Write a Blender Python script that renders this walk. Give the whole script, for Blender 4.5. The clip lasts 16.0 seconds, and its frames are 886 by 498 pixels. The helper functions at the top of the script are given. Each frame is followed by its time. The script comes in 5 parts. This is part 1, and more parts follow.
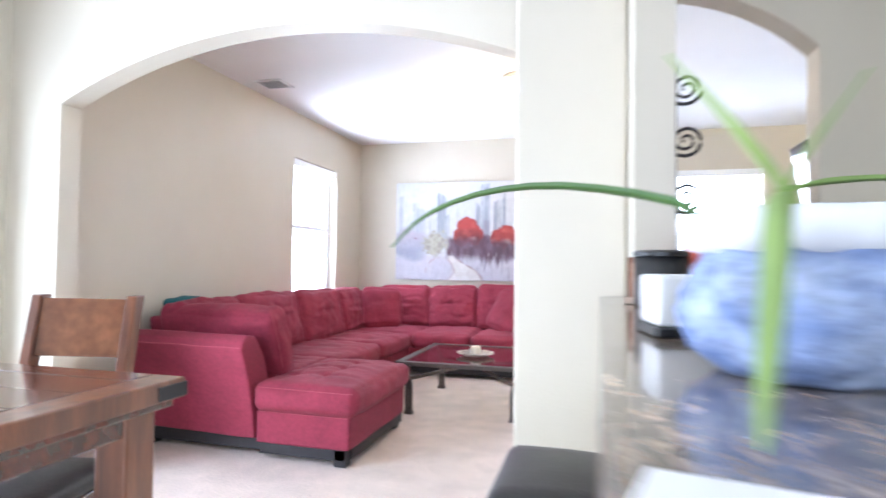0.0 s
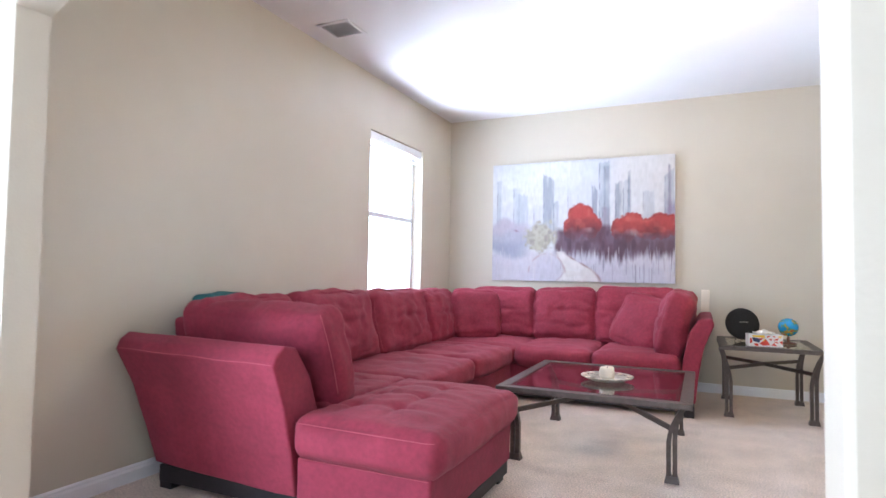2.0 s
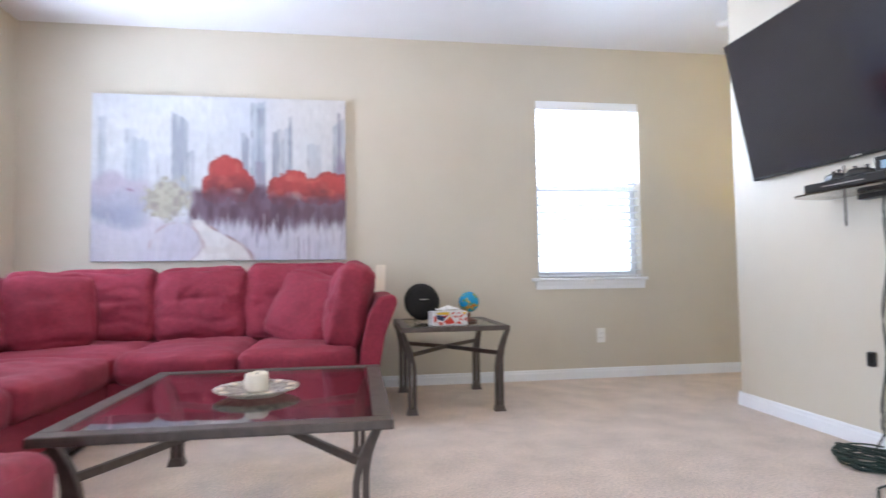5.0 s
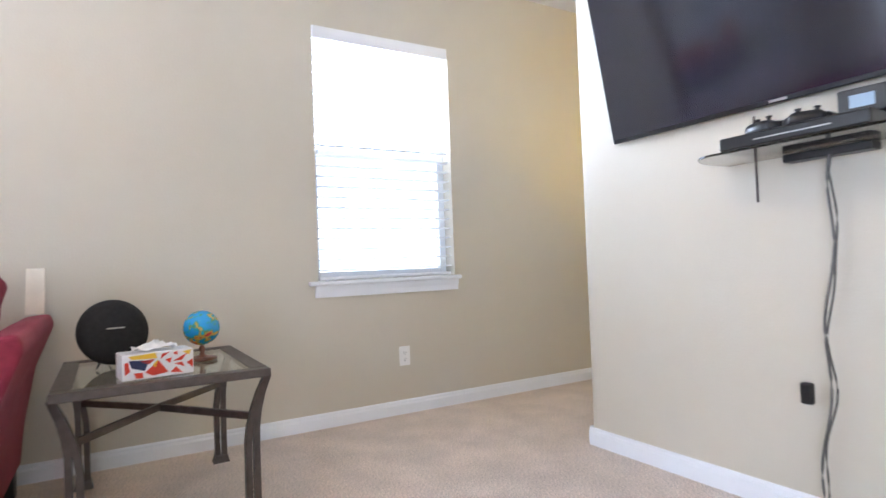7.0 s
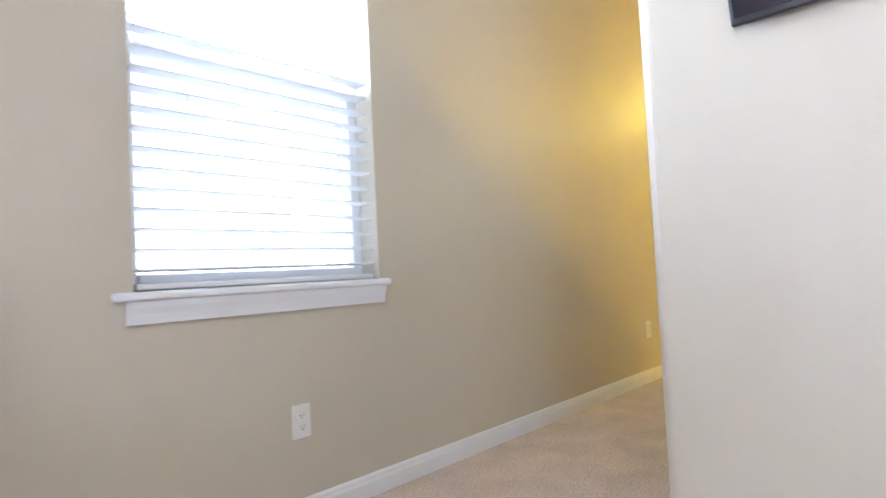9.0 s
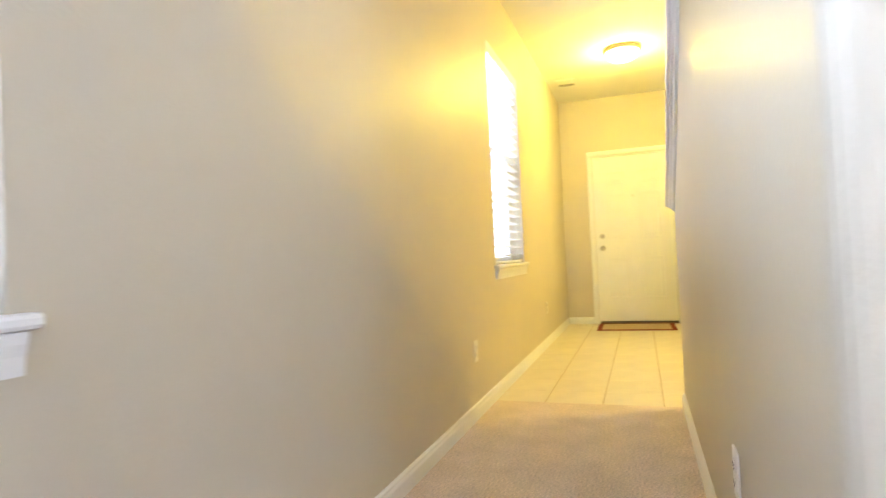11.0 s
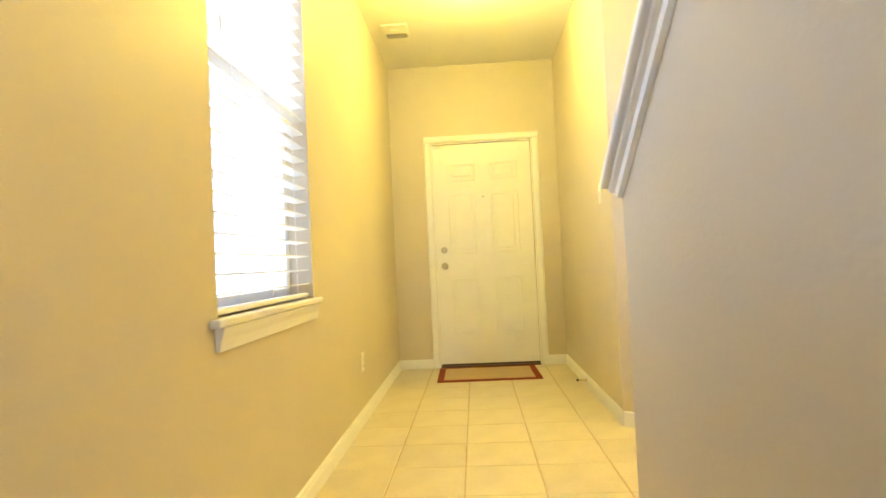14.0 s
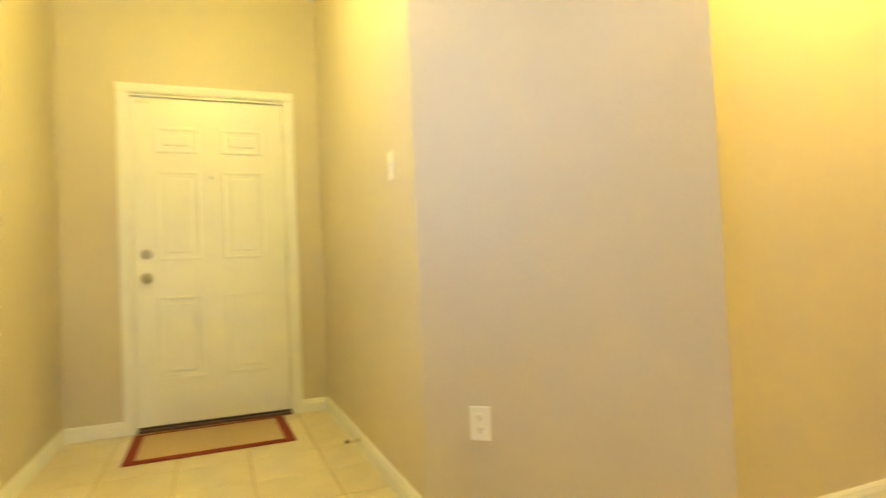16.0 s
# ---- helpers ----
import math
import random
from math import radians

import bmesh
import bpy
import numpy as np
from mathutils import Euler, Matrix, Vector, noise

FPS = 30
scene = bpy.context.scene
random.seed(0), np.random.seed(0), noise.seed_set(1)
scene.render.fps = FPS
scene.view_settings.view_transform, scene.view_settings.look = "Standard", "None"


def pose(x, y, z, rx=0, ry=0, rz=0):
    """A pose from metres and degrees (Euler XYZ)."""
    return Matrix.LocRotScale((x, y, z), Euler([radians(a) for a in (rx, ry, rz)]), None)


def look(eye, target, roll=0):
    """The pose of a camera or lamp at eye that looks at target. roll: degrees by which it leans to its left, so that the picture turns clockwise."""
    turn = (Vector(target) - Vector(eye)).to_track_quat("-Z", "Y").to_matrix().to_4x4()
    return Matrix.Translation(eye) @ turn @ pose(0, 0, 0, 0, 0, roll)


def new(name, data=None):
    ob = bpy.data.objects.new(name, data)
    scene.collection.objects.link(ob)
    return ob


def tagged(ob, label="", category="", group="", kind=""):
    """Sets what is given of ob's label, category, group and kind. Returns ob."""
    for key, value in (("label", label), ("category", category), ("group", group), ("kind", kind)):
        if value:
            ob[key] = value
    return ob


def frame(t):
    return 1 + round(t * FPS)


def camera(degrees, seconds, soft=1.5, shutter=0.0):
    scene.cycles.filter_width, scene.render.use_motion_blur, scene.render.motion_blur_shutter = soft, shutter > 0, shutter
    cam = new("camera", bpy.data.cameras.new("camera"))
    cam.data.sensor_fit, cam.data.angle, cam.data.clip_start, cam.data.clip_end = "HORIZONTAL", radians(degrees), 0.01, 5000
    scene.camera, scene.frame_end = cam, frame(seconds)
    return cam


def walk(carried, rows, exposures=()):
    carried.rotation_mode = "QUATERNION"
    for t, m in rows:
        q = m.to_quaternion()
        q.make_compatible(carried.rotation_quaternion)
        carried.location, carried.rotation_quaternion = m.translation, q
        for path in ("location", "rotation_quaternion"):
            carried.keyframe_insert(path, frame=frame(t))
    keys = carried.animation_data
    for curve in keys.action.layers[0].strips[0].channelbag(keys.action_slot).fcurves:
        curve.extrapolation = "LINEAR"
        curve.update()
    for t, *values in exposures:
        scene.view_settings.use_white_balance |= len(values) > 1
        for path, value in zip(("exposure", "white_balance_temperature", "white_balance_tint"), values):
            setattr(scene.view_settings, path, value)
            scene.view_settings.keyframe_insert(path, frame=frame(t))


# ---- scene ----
cam = camera(75.7, 16.0, shutter=0.5)
PATH = [
    (0, (3.034, -6.929, 1.174), (2.506, -5.001, 1.23), 0.7),
    (0.5, (2.823, -6.701, 1.175), (2.091, -4.841, 1.243), 0.8),
    (1, (2.713, -6.454, 1.143), (1.893, -4.632, 1.23), 0.8),
    (1.5, (2.616, -6.12, 1.119), (1.787, -4.303, 1.213), 0.8),
    (2, (2.566, -5.807, 1.047), (1.738, -3.989, 1.133), 0.9),
    (2.5, (2.534, -5.537, 0.902), (1.692, -3.725, 1.0), 0.9),
    (3, (2.511, -5.258, 0.81), (1.657, -3.453, 0.913), 0.9),
    (3.5, (2.529, -5.026, 0.852), (1.734, -3.193, 0.95), 0.7),
    (4, (2.516, -4.854, 0.873), (1.999, -2.924, 0.969), 0.2),
    (4.5, (2.409, -4.611, 0.837), (2.352, -2.614, 0.938), -0.4),
    (5, (2.41, -4.46, 0.852), (2.711, -2.485, 0.945), -0.8),
    (5.2, (2.456, -4.397, 0.874), (2.874, -2.443, 0.939), -0.9),
    (6.2, (2.665, -3.68, 0.885), (3.573, -1.898, 0.93), -1.5),
    (7.3, (2.939, -2.927, 0.899), (3.97, -1.214, 0.955), -2.1),
    (7.5, (3.012, -2.801, 0.884), (4.052, -1.094, 0.949), -2.0),
    (8, (3.167, -2.438, 0.887), (4.26, -0.764, 0.951), -2.2),
    (8.5, (3.184, -2.033, 0.826), (4.462, -0.497, 0.914), -2.9),
    (9.4, (3.46, -1.56, 0.845), (5.036, -0.329, 0.905), -2.6),
    (10.2, (3.79, -1.175, 0.865), (5.57, -0.267, 0.905), -2.4),
    (10.8, (4.08, -0.939, 0.877), (5.936, -0.193, 0.913), -2.1),
    (11, (4.188, -0.886, 0.87), (6.077, -0.23, 0.907), -2.7),
    (11.5, (4.442, -0.796, 0.931), (6.396, -0.367, 0.958), -2.7),
    (12, (4.795, -0.759, 0.928), (6.772, -0.455, 0.953), -3.0),
    (12.5, (5.142, -0.723, 0.906), (7.124, -0.458, 0.94), -3.0),
    (13, (5.467, -0.729, 0.916), (7.452, -0.487, 0.953), -2.9),
    (13.5, (5.834, -0.74, 0.918), (7.826, -0.56, 0.956), -2.7),
    (14, (6.205, -0.722, 0.943), (8.201, -0.612, 0.993), -2.7),
    (14.5, (6.562, -0.703, 0.94), (8.561, -0.693, 1.001), -2.6),
    (15, (6.915, -0.724, 0.938), (8.911, -0.839, 0.997), -2.5),
    (15.5, (7.24, -0.766, 0.94), (9.212, -1.096, 1.011), -2.5),
    (16, (7.524, -0.837, 0.908), (9.381, -1.577, 0.97), -2.5),
]
walk(cam, [(t, look(eye, target, roll)) for t, eye, target, roll in PATH],
     exposures=[(0, 1.35), (0.5, 1.25), (1.5, 1.1), (2.5, 1.28), (3.5, 1.36), (4.0, 1.32), (5.0, 1.02), (7.5, 1.18), (8.5, 1.1), (11.0, 1.5), (12.0, 1.55), (12.5, 1.5), (13.5, 1.44), (14.5, 1.12), (15.0, 1.0), (16.0, 1.14)])

# ---- world and large lights ----
world = bpy.data.worlds.new("world")
scene.world = world
world.use_nodes = True
wn = world.node_tree.nodes
sky = wn.new("ShaderNodeTexSky")
sky.sky_type, sky.sun_disc = "NISHITA", False
sky.sun_elevation, sky.sun_rotation = radians(55), radians(160)
wn["Background"].inputs["Strength"].default_value = 0.12
world.node_tree.links.new(sky.outputs[0], wn["Background"].inputs["Color"])

CEIL = 2.74


def lamp(name, kind, m, energy, color, **more):
    data = bpy.data.lights.new(name, kind)
    data.energy, data.color = energy, color
    ob = new(name, data)
    ob.matrix_world = m
    if kind == "AREA":
        data.shape, data.size, data.size_y = "RECTANGLE", more["w"], more["h"]
        data.spread = radians(more.get("spread", 180))
    if kind == "SUN":
        data.angle = radians(0.6)
    if kind == "POINT":
        data.shadow_soft_size = more["r"]
    return ob


DAY = (0.70, 0.835, 1.10)
WARM = (1.0, 0.765, 0.13)
lamp("sun", "SUN", look((6, -30, 40), (6, 0, 0)), 3.0, (1.0, 0.95, 0.88))
# daylight in the window openings, outside the blinds
# (the lower sashes are dimmer behind their insect screens)
lamp("daylight", "AREA", look((4.32, 0.155, 1.92), (4.32, -1, 1.92)), 29, DAY, w=0.9, h=0.71)
lamp("daylight", "AREA", look((4.32, 0.155, 1.19), (4.32, -1, 1.19)), 3.6, DAY, w=0.9, h=0.74)
lamp("daylight", "AREA", look((8.23, 0.155, 1.92), (8.23, -1, 1.92)), 8, DAY, w=0.93, h=0.71)
lamp("daylight", "AREA", look((8.23, 0.155, 1.19), (8.23, -1, 1.19)), 4.5, DAY, w=0.93, h=0.74)
# (an added second lamp stands outside this window, aimed up to brighten the ceiling)
lamp("daylight", "AREA", look((-0.155, -1.195, 1.545), (1, -1.195, 1.545)), 21, DAY, w=0.985, h=1.445)
lamp("daylight", "AREA", look((-0.47, -1.195, 1.02), (0.43, -1.195, 2.25)), 20, DAY, w=0.98, h=0.60, spread=92)
lamp("daylight", "AREA", look((-0.155, -5.85, 1.02), (1, -5.85, 1.02)), 80, DAY, w=1.7, h=2.0)
lamp("daylight", "AREA", look((2.6, -9.12, 1.3), (2.6, 0, 1.3)), 36, DAY, w=2.4, h=2.0)
# ceiling lamps
lamp("bulb", "POINT", pose(9.71, -0.81, CEIL - 0.17), 27, WARM, r=0.07)
lamp("bulb", "POINT", pose(2.41, -2.24, CEIL - 0.17), 14, (1.0, 0.76, 0.50), r=0.07)
lamp("bulb", "POINT", pose(8.3, -2.7, CEIL - 0.17), 38, (1.0, 0.68, 0.11), r=0.07)


# ---- materials ----
def material(name, color, rough=0.6, metal=0.0, var=0.12, scale=6.0, fine=0.0, fine_scale=200.0, bump=0.0,
             bump_scale=120.0, stretch=(1, 1, 1), dark=None, coat=0.0, coat_rough=0.03, sheen=0.0, spec=0.5, per_object=0.0, emit=0.0):
    m = bpy.data.materials.new(name)
    m.use_nodes = True
    nt = m.node_tree
    n, l = nt.nodes, nt.links
    p = n["Principled BSDF"]
    p.inputs["Roughness"].default_value = rough
    p.inputs["Metallic"].default_value = metal
    p.inputs["Coat Weight"].default_value = coat
    p.inputs["Coat Roughness"].default_value = coat_rough
    p.inputs["Sheen Weight"].default_value = sheen
    p.inputs["Specular IOR Level"].default_value = spec
    tc = n.new("ShaderNodeTexCoord")
    mp = n.new("ShaderNodeMapping")
    mp.inputs["Scale"].default_value = stretch
    l.new(tc.outputs["Object"], mp.inputs["Vector"])
    a = n.new("ShaderNodeTexNoise")
    a.inputs["Scale"].default_value, a.inputs["Detail"].default_value = scale, 5
    l.new(mp.outputs[0], a.inputs["Vector"])
    ramp = n.new("ShaderNodeValToRGB")
    lo = dark if dark else tuple(c * (1 - var) for c in color)
    hi = color if dark else tuple(min(1, c * (1 + var)) for c in color)
    ramp.color_ramp.elements[0].position, ramp.color_ramp.elements[0].color = 0.3, (*lo, 1)
    ramp.color_ramp.elements[1].position, ramp.color_ramp.elements[1].color = 0.7, (*hi, 1)
    l.new(a.outputs["Fac"], ramp.inputs["Fac"])
    out = ramp.outputs["Color"]
    if fine:
        b = n.new("ShaderNodeTexNoise")
        b.inputs["Scale"].default_value, b.inputs["Detail"].default_value = fine_scale, 3
        l.new(mp.outputs[0], b.inputs["Vector"])
        mr = n.new("ShaderNodeMapRange")
        mr.inputs["From Min"].default_value, mr.inputs["From Max"].default_value = 0.3, 0.7
        mr.inputs["To Min"].default_value, mr.inputs["To Max"].default_value = 1 - fine, 1 + fine
        l.new(b.outputs["Fac"], mr.inputs["Value"])
        mul = n.new("ShaderNodeVectorMath")
        mul.operation = "MULTIPLY"
        l.new(out, mul.inputs[0])
        l.new(mr.outputs[0], mul.inputs[1])
        out = mul.outputs[0]
    if per_object:
        oi = n.new("ShaderNodeObjectInfo")
        mr2 = n.new("ShaderNodeMapRange")
        mr2.inputs["To Min"].default_value, mr2.inputs["To Max"].default_value = 1 - per_object, 1 + per_object
        l.new(oi.outputs["Random"], mr2.inputs["Value"])
        mul2 = n.new("ShaderNodeVectorMath")
        mul2.operation = "MULTIPLY"
        l.new(out, mul2.inputs[0])
        l.new(mr2.outputs[0], mul2.inputs[1])
        out = mul2.outputs[0]
    l.new(out, p.inputs["Base Color"])
    if bump:
        c = n.new("ShaderNodeTexNoise")
        c.inputs["Scale"].default_value, c.inputs["Detail"].default_value = bump_scale, 4
        l.new(mp.outputs[0], c.inputs["Vector"])
        bp = n.new("ShaderNodeBump")
        bp.inputs["Strength"].default_value, bp.inputs["Distance"].default_value = bump, 0.004
        l.new(c.outputs["Fac"], bp.inputs["Height"])
        l.new(bp.outputs[0], p.inputs["Normal"])
    if emit:
        p.inputs["Emission Color"].default_value = (*color, 1)
        p.inputs["Emission Strength"].default_value = emit
    return m


def glass_material(name, tint, rough=0.02):
    m = bpy.data.materials.new(name)
    m.use_nodes = True
    p = m.node_tree.nodes["Principled BSDF"]
    p.inputs["Base Color"].default_value = (*tint, 1)
    p.inputs["Transmission Weight"].default_value = 1
    p.inputs["Roughness"].default_value = rough
    p.inputs["IOR"].default_value = 1.45
    return m


M_WALL = material("wall_paint", (0.575, 0.524, 0.428), 0.45, var=0.03, scale=1.6, bump=0.22, bump_scale=90, spec=0.5)
M_CEIL = material("ceiling_paint", (0.80, 0.80, 0.80), 0.8, var=0.02, scale=2, bump=0.3, bump_scale=70)
M_TRIM = material("white_trim", (0.80, 0.815, 0.835), 0.35, var=0.02, scale=5)
M_CARPET = material("carpet", (0.63, 0.525, 0.450), 0.95, var=0.11, scale=5.0, fine=0.32, fine_scale=120, bump=0.9, bump_scale=170, sheen=0.1)
M_TILE = material("floor_tile", (0.62, 0.56, 0.44), 0.28, var=0.07, scale=5, fine=0.04, fine_scale=60, per_object=0.04)
M_GROUT = material("grout", (0.52, 0.43, 0.31), 0.9, var=0.15, scale=20)
M_RED = material("red_microfibre", (0.285, 0.025, 0.052), 0.85, dark=(0.215, 0.017, 0.038), scale=4.5, fine=0.12, fine_scale=45, bump=0.22, bump_scale=240, sheen=0.03)
M_SEAM = material("seam_thread", (0.40, 0.075, 0.10), 0.8)
M_BLACKWOOD = material("black_wood", (0.014, 0.012, 0.014), 0.5, var=0.2, scale=20)
M_TEAL = material("teal_fleece", (0.010, 0.115, 0.13), 0.95, var=0.25, scale=25, bump=0.6, bump_scale=200)
M_IRON = material("brushed_bronze_iron", (0.10, 0.080, 0.070), 0.45, metal=0.55, var=0.2, scale=30, bump=0.15, bump_scale=200)
M_GLASS = glass_material("table_glass", (0.80, 0.86, 0.84))
M_WINGLASS = glass_material("window_glass", (1, 1, 1))
M_BLIND = material("white_blind", (0.85, 0.86, 0.87), 0.4, var=0.015, scale=3)
M_VINYL = material("white_vinyl", (0.80, 0.82, 0.84), 0.4, var=0.02, scale=4)
M_WOOD = material("cherry_wood", (0.13, 0.026, 0.014), 0.14, dark=(0.045, 0.010, 0.007), scale=3.0, stretch=(1.0, 9, 9), fine=0.12, fine_scale=40, coat=1.0, coat_rough=0.2)
M_WOOD_Y = material("cherry_wood_upright", (0.20, 0.062, 0.024), 0.3, dark=(0.075, 0.018, 0.008), scale=3.0, stretch=(9, 9, 1.0), fine=0.12, fine_scale=40, coat=0.9, coat_rough=0.2)
M_HONEY = material("honey_slate_panel", (0.27, 0.10, 0.045), 0.16, dark=(0.09, 0.028, 0.014), scale=5, fine=0.2, fine_scale=30, coat=0.9, coat_rough=0.2)
M_LEATHER = material("black_leather", (0.022, 0.02, 0.021), 0.4, var=0.2, scale=12, bump=0.4, bump_scale=150)
M_GRANITE = material("brown_granite", (0.40, 0.29, 0.21), 0.16, dark=(0.016, 0.012, 0.011), scale=26, stretch=(1.0, 0.55, 1.0), fine=0.8, fine_scale=85, spec=0.6, coat=0.5)
M_BLACK = material("black_plastic", (0.012, 0.012, 0.013), 0.32, var=0.15, scale=15)
M_MESHBLK = material("black_speaker_cloth", (0.010, 0.010, 0.011), 0.8, var=0.3, scale=60, bump=0.5, bump_scale=500)
M_SCREEN = material("tv_screen", (0.012, 0.012, 0.022), 0.11, var=0.05, scale=3, spec=0.9)
M_DARKGLASS = glass_material("smoked_glass", (0.62, 0.60, 0.57))
M_STEEL = material("satin_nickel", (0.52, 0.50, 0.47), 0.3, metal=1.0, var=0.06, scale=20)
M_BRASS = material("pale_brass", (0.60, 0.50, 0.34), 0.38, metal=1.0, var=0.1, scale=20)
M_WHITE = material("white_plastic", (0.80, 0.79, 0.76), 0.35, var=0.01)
M_SLOT = material("dark_slot", (0.03, 0.03, 0.03), 0.7, var=0.1)
M_DUCT = material("grey_duct", (0.30, 0.29, 0.28), 0.7, var=0.1)
M_WAX = material("cream_wax", (0.78, 0.70, 0.58), 0.5, var=0.06, scale=15)
M_SILVER = material("patterned_silver", (0.62, 0.58, 0.50), 0.32, metal=0.5, dark=(0.22, 0.18, 0.14), scale=45)
M_MATRED = material("red_mat_border", (0.20, 0.022, 0.018), 0.95, var=0.2, scale=60, bump=0.6, bump_scale=300)
M_MATTAN = material("tan_mat_weave", (0.52, 0.40, 0.26), 0.95, var=0.2, scale=90, stretch=(1, 3, 1), bump=0.8, bump_scale=300)
M_BULB = material("frosted_lamp_glass", (1.0, 0.80, 0.45), 0.5, var=0.01, emit=5.0)
M_BULB_DAY = material("frosted_lamp_glass_pale", (1.0, 0.86, 0.62), 0.5, var=0.01, emit=1.6)
M_CANVAS = material("canvas_ground", (0.52, 0.53, 0.58), 0.7, var=0.10, scale=6, fine=0.05, fine_scale=40, bump=0.3, bump_scale=150)


# ---- mesh helpers ----
def link(name, bm, mats, parent=None, smooth=False):
    me = bpy.data.meshes.new(name)
    bmesh.ops.recalc_face_normals(bm, faces=bm.faces)
    bm.to_mesh(me)
    bm.free()
    for m in (mats if isinstance(mats, (list, tuple)) else [mats]):
        me.materials.append(m)
    if smooth:
        me.polygons.foreach_set("use_smooth", [True] * len(me.polygons))
    ob = new(name, me)
    if parent is not None:
        ob.parent = parent
    return ob


def part(name, bm, mat, parent, label="", smooth=False):
    ob = link(name, bm, mat, parent, smooth)
    return tagged(ob, label) if label else ob


def thing(name, at, label, category, group="", rz=0.0):
    ob = new(name)
    ob.empty_display_size = 0.1
    ob.matrix_world = pose(*at, 0, 0, rz)
    return tagged(ob, label, category, group)


def struct(name, bm, mat, label, category="", smooth=False):
    ob = link(name, bm, mat, None, smooth)
    return tagged(ob, label, category or name.split("_")[0], "", "structure")


def box(lo, hi, bevel=0.0, bm=None, seg=2, m=None):
    own = bmesh.new()
    bmesh.ops.create_cube(own, size=1)
    lo, hi = Vector(lo), Vector(hi)
    bmesh.ops.scale(own, vec=hi - lo, verts=own.verts)
    bmesh.ops.translate(own, vec=(lo + hi) / 2, verts=own.verts)
    if bevel:
        bmesh.ops.bevel(own, geom=list(own.edges), offset=bevel, segments=seg, affect="EDGES", profile=0.5)
    if m is not None:
        bmesh.ops.transform(own, matrix=m, verts=own.verts)
    if bm is None:
        return own
    return merge(bm, own)


def merge(bm, own):
    me = bpy.data.meshes.new("tmp")
    own.to_mesh(me)
    own.free()
    bm.from_mesh(me)
    bpy.data.meshes.remove(me)
    return bm


def cyl(a, b, r1, r2=None, seg=16, bm=None):
    """A cylinder or cone from point a to point b."""
    own = bmesh.new()
    a, b = Vector(a), Vector(b)
    bmesh.ops.create_cone(own, cap_ends=True, segments=seg, radius1=r1, radius2=r1 if r2 is None else r2, depth=(b - a).length)
    m = Matrix.Translation((a + b) / 2) @ (b - a).to_track_quat("Z", "Y").to_matrix().to_4x4()
    bmesh.ops.transform(own, matrix=m, verts=own.verts)
    return own if bm is None else merge(bm, own)


def lathe(profile, seg=28, m=None, bm=None):
    """Turns a profile of (radius, height) round z."""
    own = bmesh.new()
    rings = []
    for r, z in profile:
        if r < 1e-5:
            rings.append([own.verts.new((0, 0, z))])
        else:
            rings.append([own.verts.new((r * math.cos(2 * math.pi * i / seg), r * math.sin(2 * math.pi * i / seg), z)) for i in range(seg)])
    for a, b in zip(rings, rings[1:]):
        for i in range(seg):
            j = (i + 1) % seg
            if len(a) == 1 and len(b) == 1:
                continue
            if len(a) == 1:
                own.faces.new((a[0], b[i], b[j]))
            elif len(b) == 1:
                own.faces.new((a[i], a[j], b[0]))
            else:
                own.faces.new((a[i], a[j], b[j], b[i]))
    if m is not None:
        bmesh.ops.transform(own, matrix=m, verts=own.verts)
    return own if bm is None else merge(bm, own)


def prism(outline, depth, m=None, bm=None, bevel=0.0):
    """A flat outline of (u, v) in the local x-y plane, made depth thick along local z."""
    own = bmesh.new()
    lo = [own.verts.new((u, v, 0)) for u, v in outline]
    hi = [own.verts.new((u, v, depth)) for u, v in outline]
    own.faces.new(lo[::-1])
    own.faces.new(hi)
    for i in range(len(lo)):
        j = (i + 1) % len(lo)
        own.faces.new((lo[i], lo[j], hi[j], hi[i]))
    if bevel:
        bmesh.ops.bevel(own, geom=list(own.edges), offset=bevel, segments=2, affect="EDGES", profile=0.5)
    if m is not None:
        bmesh.ops.transform(own, matrix=m, verts=own.verts)
    return own if bm is None else merge(bm, own)


def tube(points, r, seg=8, bm=None, taper=None):
    """A round bar along points."""
    own = bmesh.new()
    pts = [Vector(p) for p in points]
    rings = []
    for i, p in enumerate(pts):
        d = (pts[min(i + 1, len(pts) - 1)] - pts[max(i - 1, 0)]).normalized()
        q = d.to_track_quat("Z", "Y").to_matrix()
        rr = r if taper is None else r * (1 + (taper - 1) * i / (len(pts) - 1))
        rings.append([own.verts.new(p + q @ Vector((rr * math.cos(2 * math.pi * k / seg), rr * math.sin(2 * math.pi * k / seg), 0))) for k in range(seg)])
    for a, b in zip(rings, rings[1:]):
        for k in range(seg):
            own.faces.new((a[k], a[(k + 1) % seg], b[(k + 1) % seg], b[k]))
    own.faces.new(rings[0][::-1])
    own.faces.new(rings[-1])
    return own if bm is None else merge(bm, own)


